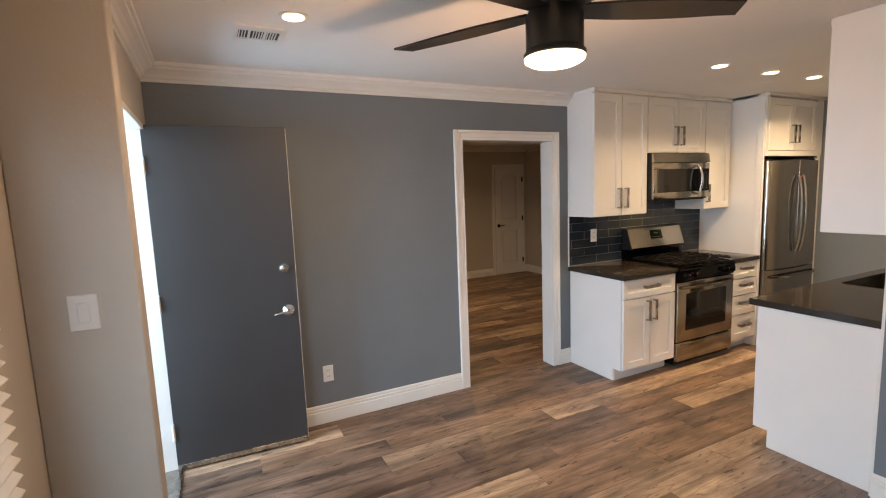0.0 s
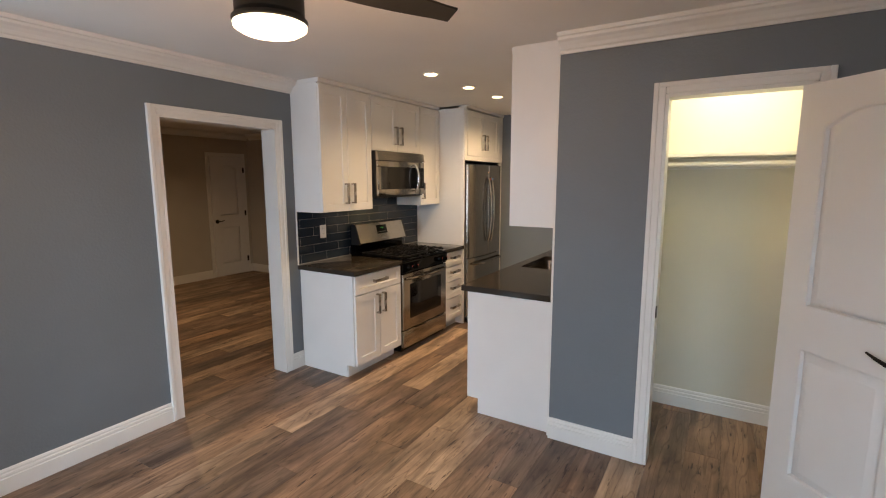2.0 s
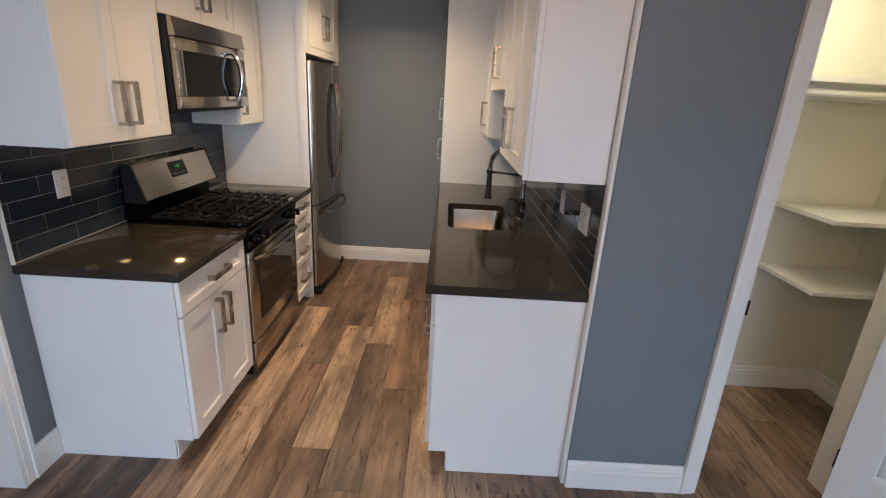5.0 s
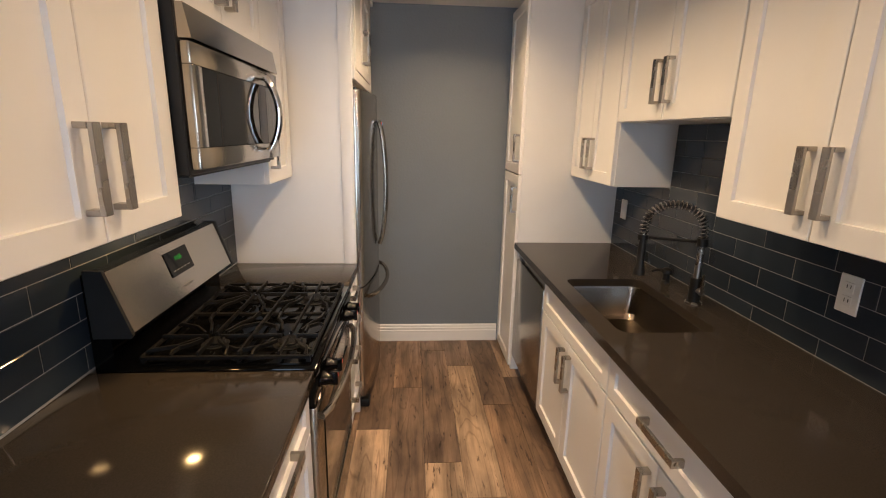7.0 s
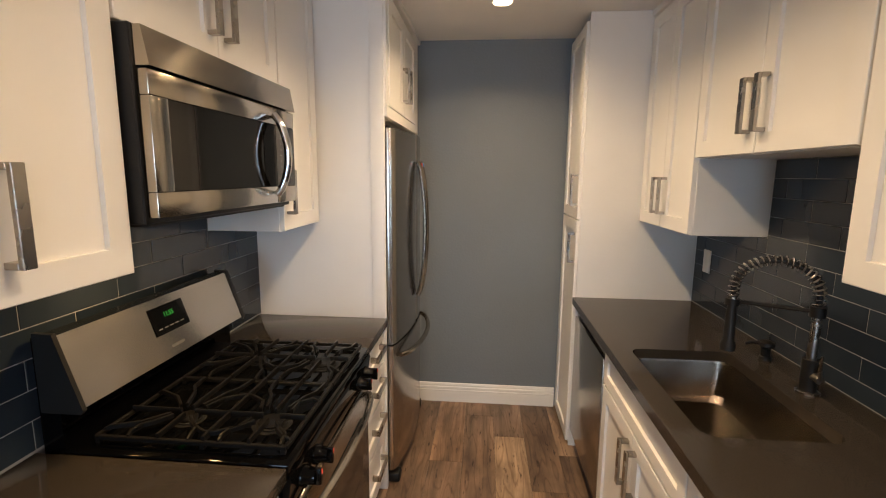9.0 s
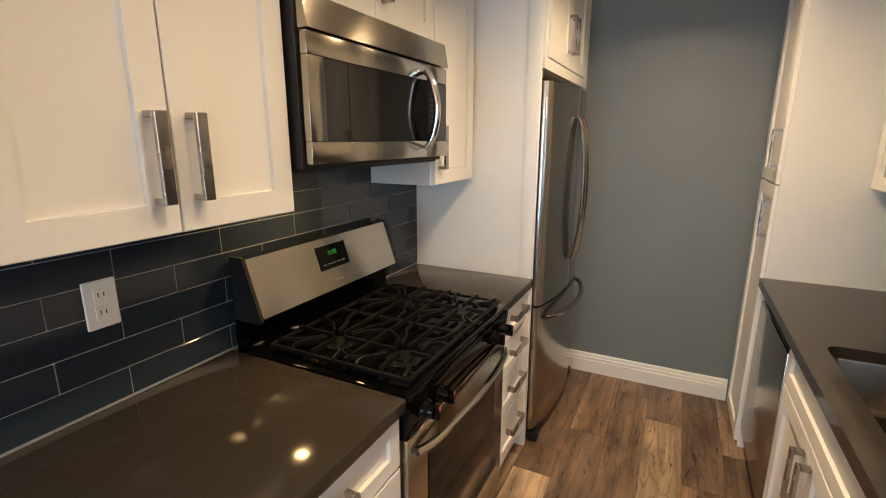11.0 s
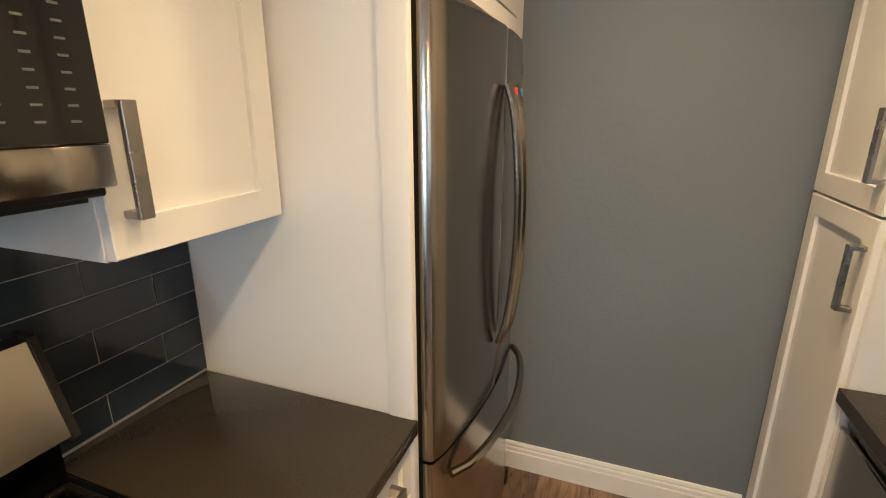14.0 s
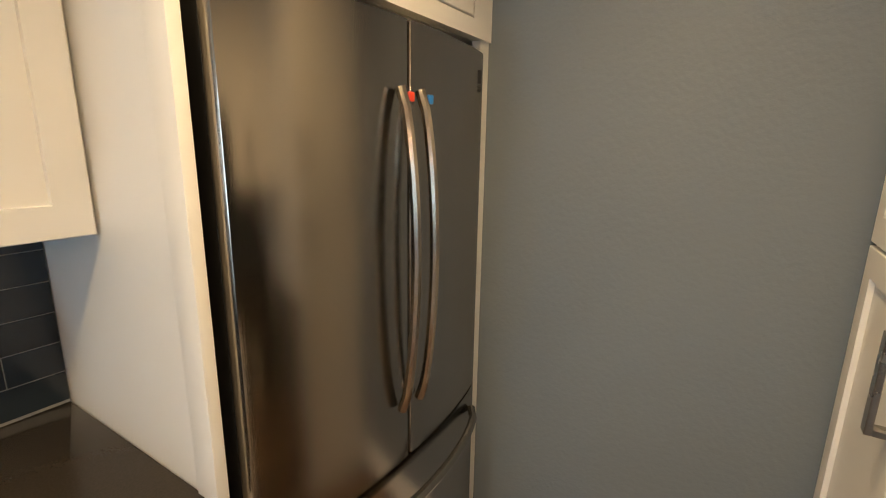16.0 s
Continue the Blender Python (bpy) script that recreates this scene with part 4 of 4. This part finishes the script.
GY0, GY1, GZ = 2.886, 3.372, 0.929
GYM = (GY0 + GY1) / 2 - 0.034
for gx0, gx1, pair in ((X0 + 0.04, (X0 + X1) / 2 - 0.003, BURN[:2]), ((X0 + X1) / 2 + 0.003, X1 - 0.036, BURN[2:])):
    bm = bmesh.new()
    low = GZ - 0.012
    frame_w = 0.011
    for y in (GY0, GY1):
        flat_bar(bm, [(gx0, y, low), (gx1, y, low)], frame_w, 0.010)
    for x in (gx0, gx1):
        flat_bar(bm, [(x, GY0, low), (x, GY1, low)], frame_w, 0.010)
        for y in (GY0 + 0.006, GYM, GY1 - 0.006):
            flat_bar(bm, [(x - 0.006, y, low - 0.010), (x + 0.006, y, low - 0.010)], 0.012, 0.011)
    flat_bar(bm, [(gx0, GYM, GZ), (gx1, GYM, GZ)], 0.009, 0.016)
    for bx, by, br in pair:
        ya, yb = (GY0, GYM) if by < GYM else (GYM, GY1)
        # spine and cross bar, broken over the burner
        for p, q in (((bx, ya, GZ), (bx, by - br * 0.55, GZ)), ((bx, by + br * 0.55, GZ), (bx, yb, GZ)), ((gx0, by, GZ), (bx - br * 0.55, by, GZ)), ((bx + br * 0.55, by, GZ), (gx1, by, GZ))):
            flat_bar(bm, [p, q], 0.008, 0.014)
        # bent fingers from the rim towards the burner
        for sx, ex in ((-1, gx0), (1, gx1)):
            for sy, ey in ((-1, ya), (1, yb)):
                reach = abs(ex - bx)
                flat_bar(bm, [(ex, by + sy * 0.078, low + 0.004), (ex - sx * 0.016, by + sy * 0.078, GZ), (bx + sx * reach * 0.66, by + sy * 0.072, GZ), (bx + sx * reach * 0.5, by + sy * 0.05, GZ), (bx + sx * br * 0.85, by + sy * br * 0.7, GZ)], 0.008, 0.012)
                mid = (by + ey) / 2
                flat_bar(bm, [(bx + sx * 0.1, ey, GZ if ey == GYM else low + 0.004), (bx + sx * 0.098, ey - sy * 0.016, GZ), (bx + sx * 0.07, mid, GZ), (bx + sx * br * 0.6, by + sy * br * 1.05, GZ)], 0.008, 0.012)
    part("grate", bm, IRON, ra, "cast-iron burner grate")
part("front_panel", prism(bmesh.new(), [(2.862, 0.868), (2.90, 0.868), (2.90, 0.765), (2.872, 0.765), (2.858, 0.855)], "x", X0, X1), BLACKGLOSS, ra)
for kx in (0.075, 0.165, 0.595, 0.685):
    k1 = part("knob", turned(bmesh.new(), (X0 + kx, 2.866, 0.818), [(0.026, 0.004), (0.026, -0.012), (0.022, -0.02), (0.019, -0.04), (0.0005, -0.042)], 20, "y"), BLACKGLOSS, ra, "black burner knob")
    part("knob_grip", B(X0 + kx - 0.006, X0 + kx + 0.006, 2.812, 2.846, 0.796, 0.84, 0.003), BLACKGLOSS, k1)
    part("knob_mark", B(X0 + kx - 0.002, X0 + kx + 0.002, 2.8105, 2.812, 0.826, 0.838), RED, k1, "small red pointer mark")
dr = part("oven_door", B(X0 + 0.004, X1 - 0.004, 2.868, 2.899, 0.235, 0.757, 0.006), STEEL, ra, "stainless oven door with dark window")
part("oven_window", B(X0 + 0.11, X1 - 0.11, 2.864, 2.869, 0.33, 0.655, 0.002, 1), DARKGLASS, dr)
bm = bmesh.new()
n = 14
tube(bm, [(X0 + 0.03 + (X1 - X0 - 0.06) * k / n, 2.858 - 0.04 * math.sin(math.pi * k / n) ** 0.5, 0.715) for k in range(n + 1)], 0.012, 10)
part("handle", bm, STEEL, dr, "bowed stainless oven handle")
bd = part("storage_drawer", B(X0 + 0.004, X1 - 0.004, 2.868, 2.899, 0.065, 0.228, 0.005), STEEL, ra, "stainless storage drawer front")
part("drawer_lip", B(X0 + 0.05, X1 - 0.05, 2.861, 2.868, 0.205, 0.222, 0.002), STEEL, bd)

# ---- microwave ----
M0, M1, MF = 3.568, 4.328, 3.128
mw = thing("microwave", ((M0 + M1) / 2, NORTH, 1.45), "stainless over-range microwave with dark glass door", "microwave")
part("body", B(M0, M1, MF + 0.028, NORTH - 0.014, 1.447, 1.866, 0.003, 1), BLACK, mw)
part("vent_hood", prism(bmesh.new(), [(MF + 0.028, 1.781), (MF - 0.006, 1.781), (MF + 0.008, 1.862), (MF + 0.028, 1.862)], "x", M0 + 0.008, M1 - 0.002), STEEL, mw, "sloped stainless vent cover")
DX = M1 - 0.155
md = part("door", box(box(box(B(M0 + 0.008, DX, MF, MF + 0.026, 1.722, 1.776, 0.003), M0 + 0.008, DX, MF, MF + 0.026, 1.462, 1.518, 0.003), M0 + 0.008, M0 + 0.068, MF, MF + 0.026, 1.518, 1.722, 0.002), M0 + 0.068, DX, MF + 0.012, MF + 0.026, 1.518, 1.722), STEEL, mw)
part("door_glass", B(M0 + 0.068, DX, MF + 0.002, MF + 0.012, 1.5185, 1.7215, 0.001, 1), DARKGLASS, md, "dark glass window")
part("glass_border", B(DX - 0.085, DX - 0.001, MF + 0.0008, MF + 0.002, 1.519, 1.721), BLACKGLOSS, md)
part("window_edge", B(M0 + 0.165, M0 + 0.168, MF + 0.0012, MF + 0.002, 1.519, 1.721), BLACK, md)
bm = bmesh.new()
n = 14
tube(bm, [(DX - 0.022, MF - 0.006 - 0.045 * math.sin(math.pi * k / n) ** 0.7, 1.49 + 0.262 * k / n) for k in range(n + 1)], 0.0125, 12)
part("handle", bm, CHROME, md, "bowed chrome handle")
cp = part("keypad", B(DX + 0.002, M1 - 0.002, MF + 0.001, MF + 0.026, 1.5185, 1.7215, 0.002, 1), DARKGLASS, mw, "black keypad with pale markings")
for i2 in range(8):
    for k in range(3):
        part("key_mark", B(DX + 0.03 + k * 0.04, DX + 0.042 + k * 0.04, MF - 0.0002, MF + 0.001, 1.545 + i2 * 0.019, 1.548 + i2 * 0.019), PRINT, cp)
for z0, z1 in ((1.722, 1.776), (1.462, 1.518)):
    part("keypad_trim", B(DX + 0.002, M1 - 0.002, MF, MF + 0.026, z0, z1, 0.003), STEEL, mw)
part("under_lamp", B(3.73, 3.79, 3.245, 3.295, 1.4365, 1.4398), LAMPGLOW, mw, "small lit cooktop lamp")
part("under_vent", B(M0 + 0.02, M1 - 0.02, MF + 0.04, NORTH - 0.03, 1.44, 1.447), BLACK, mw)

# ---- fridge ----
F0, FC, F1 = 4.766, 5.18, 5.618
fr = thing("refrigerator", (5.13, 3.2, 0), "stainless french-door refrigerator with bottom freezer", "refrigerator")
part("body", B(F0 + 0.004, F1 - 0.004, 2.942, NORTH - 0.03, 0.03, 1.755), BLACK, fr)


def bowed(x0, x1, z0, z1, r=0.013):
    """A door whose face swells outwards across the fridge's width."""
    bm = bmesh.new()
    n = 14
    def yf(x):
        u = (x - F0) / (F1 - F0) * 2 - 1
        return 2.848 - 0.052 * (1 - u * u)
    prof = []
    for k in range(n + 1):
        x = x0 + (x1 - x0) * k / n
        prof.append((x, yf(x)))
    prof[0] = (x0, yf(x0) + r)
    prof.insert(1, (x0 + r * 0.35, yf(x0) + r * 0.3))
    prof[-1] = (x1, yf(x1) + r)
    prof.insert(-1, (x1 - r * 0.35, yf(x1) + r * 0.3))
    prof += [(x1, 2.878), (x0, 2.878)]
    return prism(bm, prof, "z", z0, z1)


fl1 = part("door", bowed(F0, FC - 0.002, 0.742, 1.77), STEELV, fr)
fl2 = part("door", bowed(FC + 0.002, F1, 0.742, 1.77), STEELV, fr)
fz = part("freezer_drawer", bowed(F0, F1, 0.075, 0.732), STEELV, fr)
for owner, x0, x1, z0, z1 in ((fl1, F0, FC - 0.002, 0.742, 1.77), (fl2, FC + 0.002, F1, 0.742, 1.77), (fz, F0, F1, 0.075, 0.732)):
    part("door_liner", B(x0 + 0.002, x1 - 0.002, 2.8785, 2.935, z0 + 0.002, z1 - 0.002, 0.004, 1), BLACK, owner, "black plastic door liner")
    part("gasket", B(x0 + 0.008, x1 - 0.008, 2.9352, 2.9415, z0 + 0.008, z1 - 0.008), BLACK, owner)
for owner, x, s, mtl in ((fl1, FC - 0.05, -1, RED), (fl2, FC + 0.02, 1, BLUE)):
    n = 18
    bm = tube(bmesh.new(), [(x, 2.783 - 0.042 * math.sin(math.pi * k / n) ** 0.6, 0.90 + 0.73 * k / n) for k in range(n + 1)], 0.0125, 10)
    hd = part("handle", bm, STEELV, owner, "long bowed stainless handle")
    part("sticker", B(x + 0.0, x + 0.018, 2.760, 2.768, 1.602, 1.622, 0.003), mtl, hd, "small coloured sticker")
n = 16
bm = tube(bmesh.new(), [(F0 + 0.06 + (F1 - F0 - 0.12) * k / n, 2.795 + 0.03 * (2 * k / n - 1) ** 2 - 0.055 * math.sin(math.pi * k / n) ** 0.5, 0.668) for k in range(n + 1)], 0.0125, 10)
part("handle", bm, STEELV, fz, "wide bowed stainless handle")
by = 2.848 - 0.052 * (1 - (1 - 2 * 0.062 / (F1 - F0)) ** 2) - 0.002
part("badge", B(F1 - 0.072, F1 - 0.052, by, by + 0.012, 1.685, 1.72), INK_AND_SHADE, fl2, "small dark square badge")
for z in (1.672, 1.662):
    part("badge_line", B(F1 - 0.072, F1 - 0.052, by, by + 0.012, z, z + 0.005), INK_AND_SHADE, fl2)
for x in (F0 + 0.02, F1 - 0.06):
    part("foot", B(x - 0.015, x + 0.055, 2.825, 2.91, 0.0, 0.05, 0.012), BLACK, fr, "black plastic roller foot")
part("kick_grille", B(F0 + 0.06, F1 - 0.06, 2.875, 2.90, 0.012, 0.07), BLACK, fr)
for x in (F0 + 0.03, F1 - 0.07):
    part("hinge_cover", B(x, x + 0.05, 2.87, 2.96, 1.7705, 1.785, 0.006), BLACK, fr)

# ---- dishwasher ----
dw = thing("dishwasher", (4.87, SINK, 0), "stainless dishwasher under the worktop", "dishwasher")
part("body", B(4.57, 5.20, SINK + 0.02, RB - 0.01, 0.09, RTOP - 0.004), BLACK, dw)
part("door", B(4.572, 5.198, RB - 0.01, RB + 0.024, 0.115, 0.79, 0.004), STEEL, dw)
part("control_strip", B(4.572, 5.198, RB - 0.01, RB + 0.012, 0.794, 0.848, 0.006), STEEL, dw)
part("toe_kick", B(4.572, 5.198, RB - 0.09, RB - 0.06, 0.0, 0.11), BLACK, dw)


# ---- outlets and switches ----
def plate(x, y, z, out, axis="y", wide=0.072, kind="outlet", label="white duplex outlet on the tiled wall"):
    """A cover plate on a wall; out is the way that it faces."""
    o = thing(kind, (x, y, z), label, "outlet" if "outlet" in kind else "switch")
    def pc(u0, u1, z0, z1, d0, d1, bev=0.0):
        lo, hi = sorted((d0 * out, d1 * out))
        if axis == "y": return B(x + u0, x + u1, y + lo, y + hi, z + z0, z + z1, bev, 1) if bev else B(x + u0, x + u1, y + lo, y + hi, z + z0, z + z1)
        return B(x + lo, x + hi, y + u0, y + u1, z + z0, z + z1, bev, 1) if bev else B(x + lo, x + hi, y + u0, y + u1, z + z0, z + z1)
    part("cover_plate", pc(-wide / 2, wide / 2, -0.058, 0.058, 0, 0.006, 0.002), PLASTIC, o)
    cols = [0.0] if wide < 0.1 else [-0.023, 0.023]
    for cx in cols:
        if kind == "outlet":
            for cz in (-0.021, 0.021):
                s = part("socket", pc(cx - 0.016, cx + 0.016, cz - 0.016, cz + 0.016, 0.006, 0.0085, 0.001), PLASTIC, o)
                for sx in (-0.006, 0.006):
                    part("slot", pc(cx + sx - 0.0012, cx + sx + 0.0012, cz - 0.002, cz + 0.008, 0.0085, 0.009), INK_AND_SHADE, s)
        elif kind == "light_switch":
            part("rocker", pc(cx - 0.016, cx + 0.016, -0.033, 0.033, 0.006, 0.010, 0.0015), PLASTIC, o)
    return o


plate(3.23, NORTH - 0.012, 1.15, -1)
plate(3.165, SINK + 0.012, 1.138, 1, wide=0.118, label="white double outlet on the tiled wall")
plate(3.54, SINK + 0.012, 1.13, 1)
plate(5.06, SINK + 0.012, 1.14, 1, kind="blank_outlet_cover", label="white blank cover plate near the pantry")
plate(0.748, NORTH, 0.355, -1, label="white duplex outlet low on the grey wall")
plate(-0.29, STUB, 1.258, -1, "y", 0.08, "light_switch", "white rocker switch on the beige wall")

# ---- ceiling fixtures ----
# the last position is an added, unseen fitting for the next room's fill lamp
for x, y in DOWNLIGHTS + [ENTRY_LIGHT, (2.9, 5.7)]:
    dl = thing("recessed_downlight", (x, y, CEIL), "round white recessed downlight, lit; the far-room one is added", "downlight", "recessed ceiling downlights")
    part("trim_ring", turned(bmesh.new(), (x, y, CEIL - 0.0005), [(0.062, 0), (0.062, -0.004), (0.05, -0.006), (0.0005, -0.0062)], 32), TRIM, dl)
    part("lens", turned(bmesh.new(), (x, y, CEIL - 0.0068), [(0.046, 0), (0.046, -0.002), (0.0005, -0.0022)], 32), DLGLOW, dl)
vt = thing("ceiling_vent", (0.382, 2.757, CEIL), "white metal ceiling vent with angled slats", "vent")
VX0, VX1, VY0, VY1 = 0.275, 0.49, 2.64, 2.88
# dark sheet painted in for the shade of the duct behind the slats
part("duct_shade", B(VX0 + 0.012, VX1 - 0.012, VY0 + 0.05, VY1 - 0.05, CEIL - 0.004, CEIL - 0.001), INK_AND_SHADE, vt)
fb = bmesh.new()
for a in ((VX0, VX1, VY0, VY0 + 0.055), (VX0, VX1, VY1 - 0.055, VY1), (VX0, VX0 + 0.015, VY0 + 0.055, VY1 - 0.055), (VX1 - 0.015, VX1, VY0 + 0.055, VY1 - 0.055), (VX0 + 0.06, VX0 + 0.07, VY0 + 0.055, VY1 - 0.055), (VX0 + 0.13, VX0 + 0.14, VY0 + 0.055, VY1 - 0.055)):
    box(fb, *a, CEIL - 0.012, CEIL - 0.001)
part("frame", fb, TRIM, vt)
for k in range(14):
    x = VX0 + 0.02 + k * 0.0125
    if 0.05 < x - VX0 < 0.075 or 0.12 < x - VX0 < 0.145: continue
    part("slat", B(x, x + 0.004, VY0 + 0.056, VY1 - 0.056, CEIL - 0.010, CEIL - 0.004), TRIM, vt)

# ceiling fan
cx, cy = FAN
fn = thing("ceiling_fan", (cx, cy, CEIL), "black five-blade ceiling fan with lit lamp", "ceiling fan")
part("canopy", turned(bmesh.new(), (cx, cy, CEIL - 0.001), [(0.068, 0), (0.07, -0.02), (0.05, -0.05), (0.022, -0.062), (0.0005, -0.063)], 32), FANBLACK, fn)
bm = bmesh.new()
cyl(bm, (cx, cy, 2.25), (cx, cy, CEIL - 0.05), 0.014)
part("downrod", bm, FANBLACK, fn)
part("motor_housing", turned(bmesh.new(), (cx, cy, 2.077), [(0.094, 0), (0.101, 0.01), (0.101, 0.12), (0.088, 0.15), (0.04, 0.18), (0.02, 0.2), (0.0005, 0.2)], 40), FANBLACK, fn)
part("lamp_ring", turned(bmesh.new(), (cx, cy, 2.06), [(0.105, 0), (0.11, 0.004), (0.11, 0.014), (0.094, 0.016), (0.0005, 0.016)], 40), FANBLACK, fn)
part("lamp_lens", turned(bmesh.new(), (cx, cy, 2.059), [(0.107, 0), (0.105, -0.01), (0.085, -0.022), (0.052, -0.029), (0.0005, -0.032)], 40), GLOW, fn, "glowing opal lamp lens")
for k in range(5):
    a = radians(48 + 72 * k)
    bm = bmesh.new()
    L0, L1 = 0.085, 0.69
    n = 8
    top, bot = [], []
    for q in range(n + 1):
        u = q / n
        r = L0 + (L1 - L0) * u
        wd = 0.05 + 0.018 * math.sin(math.pi * min(1, u * 1.1))
        tip = 0.025 if q == n else 0.0
        pts = [(r - tip, -wd), (r, wd)]
        for lst, dzz in ((top, 0.004), (bot, -0.004)):
            lst.append([bm.verts.new((pr, pw, 2.215 + dzz + pw * math.tan(radians(-6)))) for pr, pw in pts])
    for lst in (top, bot):
        for p, q2 in zip(lst, lst[1:]):
            bm.faces.new((p[0], p[1], q2[1], q2[0]))
    for q in range(n):
        for e in (0, 1):
            bm.faces.new((top[q][e], top[q + 1][e], bot[q + 1][e], bot[q][e]))
    bm.faces.new((top[0][0], top[0][1], bot[0][1], bot[0][0]))
    bm.faces.new((top[n][0], top[n][1], bot[n][1], bot[n][0]))
    bmesh.ops.transform(bm, matrix=Matrix.Translation((cx, cy, 0)) @ Matrix.Rotation(a, 4, "Z"), verts=bm.verts)
    part("blade", bm, FANBLACK, fn)


# ---- tiled splashbacks: each tile a piece ----
TW, TH, G = 0.2985, 0.0752, 0.0024
CACHE = {}


def piece(name, w2, d2, h2, material, parent, centre, bevel=0.0012):
    key = (name, round(w2, 4), round(d2, 4), round(h2, 4))
    if key not in CACHE:
        bm = bmesh.new()
        box(bm, -w2 / 2, w2 / 2, -d2 / 2, d2 / 2, -h2 / 2, h2 / 2)
        if bevel:
            bmesh.ops.bevel(bm, geom=bm.edges[:], offset=bevel, segments=1, affect="EDGES")
        me = bpy.data.meshes.new(name)
        bm.to_mesh(me)
        bm.free()
        me.materials.append(material)
        CACHE[key] = me
    ob = new(name, CACHE[key])
    ob.parent = parent
    ob.location = Vector(centre) - ORIGIN[parent]
    return ob


def splash(name, x0, x1, z0, first_joint, y, out, joint, low, high, a1, b1):
    """Tiles in running bond up to low, and up to high between a1 and b1."""
    gb = bmesh.new()
    lo, hi = sorted((y, y + out * 0.0095))
    box(gb, x0, x1, lo, hi, z0, low)
    ob = structure(name, gb, GROUT, "dark blue-grey glazed subway tiles with pale grout", "backsplash")
    row, z = 0, first_joint - TH
    while z < high - 0.01:
        x = joint + (0.5 * TW if row % 2 else 0.0)
        while x > x0: x -= TW
        while x < x1 - 0.004:
            cuts = [max(x, x0)] + [c3 for c3 in (a1, b1) if x < c3 < x + TW and z + TH > low] + [min(x + TW, x1)]
            for a, b4 in zip(cuts, cuts[1:]):
                top = high if a1 <= (a + b4) / 2 <= b1 else low
                zt = min(z + TH, top)
                if zt - z > 0.01 and b4 - a > 0.01:
                    zb = max(z, z0 + 0.002)
                    piece("tile", b4 - a - G, 0.008, zt - zb - G, TILE, ob, ((a + b4) / 2, y + out * 0.007, (zb + zt) / 2))
            x += TW
        z += TH
        row += 1
    return ob


splash("backsplash_range", 2.945, 4.722, 0.8895, 0.971, NORTH, -1, 3.27, 1.339, 1.448, 3.566, 4.33)
splash("backsplash_sink", 2.98, 5.204, 0.8955, 0.957, SINK, 1, 3.607, 1.319, 1.63, 3.76, 4.586)
structure("backsplash_sink_upper", B(3.757, 4.589, SINK, SINK + 0.0095, 1.3195, 1.631), GROUT, "grouted wall above the sink", "backsplash")
structure("backsplash_range_upper", B(3.564, 4.334, NORTH - 0.0095, NORTH, 1.3395, 1.449), GROUT, "grouted wall under the microwave", "backsplash")
structure("trim_tile_edge", B(2.938, 2.945, NORTH - 0.013, NORTH, 0.889, 1.339), TRIM, "pale tile edge strip", "trim")

# ---- floor planks: each a piece ----
floor = structure("floor", B(WW - 0.15, 6.0, SOUTH - 0.12, 8.0, -0.0118, -0.006), SUBFLOOR, "worn brown wood-look plank floor", "floor")
PW, PL = 0.1805, 1.215
TONES = [(0.44, 0.35, 0.265), (0.27, 0.195, 0.142), (0.19, 0.147, 0.121), (0.305, 0.217, 0.156), (0.215, 0.16, 0.125), (0.36, 0.28, 0.213)]
KNOWN = {14: 4.556, 13: 4.98, 12: 4.28, 11: 4.046, 10: 4.775}     # joints of the rows in the kitchen
LIGHT = {(14, 0), (12, 0), (11, 1)}
rng = random.Random(5)
Y_ROW = 2.336 - 12 * PW


def plank_row(i, x0, x1):
    y = Y_ROW + i * PW
    j0 = KNOWN.get(i, 0.3 + ((i * 0.437) % 1.0) * PL + rng.uniform(-0.1, 0.1))
    n0 = math.floor((x0 - j0) / PL)
    x = j0 + n0 * PL
    k = n0 + 1
    while x < x1:
        a, b4 = max(x, x0), min(x + PL, x1)
        if b4 - a > 0.02:
            ob = piece("plank", round(b4 - a, 3) - 0.0012, PW - 0.0012, 0.006, PLANK, floor, ((a + b4) / 2, y + PW / 2, -0.003), 0.0008)
            tone = TONES[0] if (i, k) in LIGHT else rng.choice(TONES)
            v = rng.uniform(0.80, 1.04)
            ob.color = (tone[0] * v * 1.04, tone[1] * v * 0.97, tone[2] * v * 0.91, 1)
        x += PL
        k += 1


first = math.floor((SOUTH - Y_ROW) / PW)
last = math.ceil((FAR_Y - Y_ROW) / PW)
for i in range(first, last):
    y = Y_ROW + i * PW
    if y + PW < SINK - 0.1:
        plank_row(i, WW, CLO_BACK if y > -0.7 else EAST)
    elif y < NORTH + 0.05:
        plank_row(i, WW if y < STUB else WEST - 0.02, BACK)
    else:
        plank_row(i, 0.0, FAR_X)
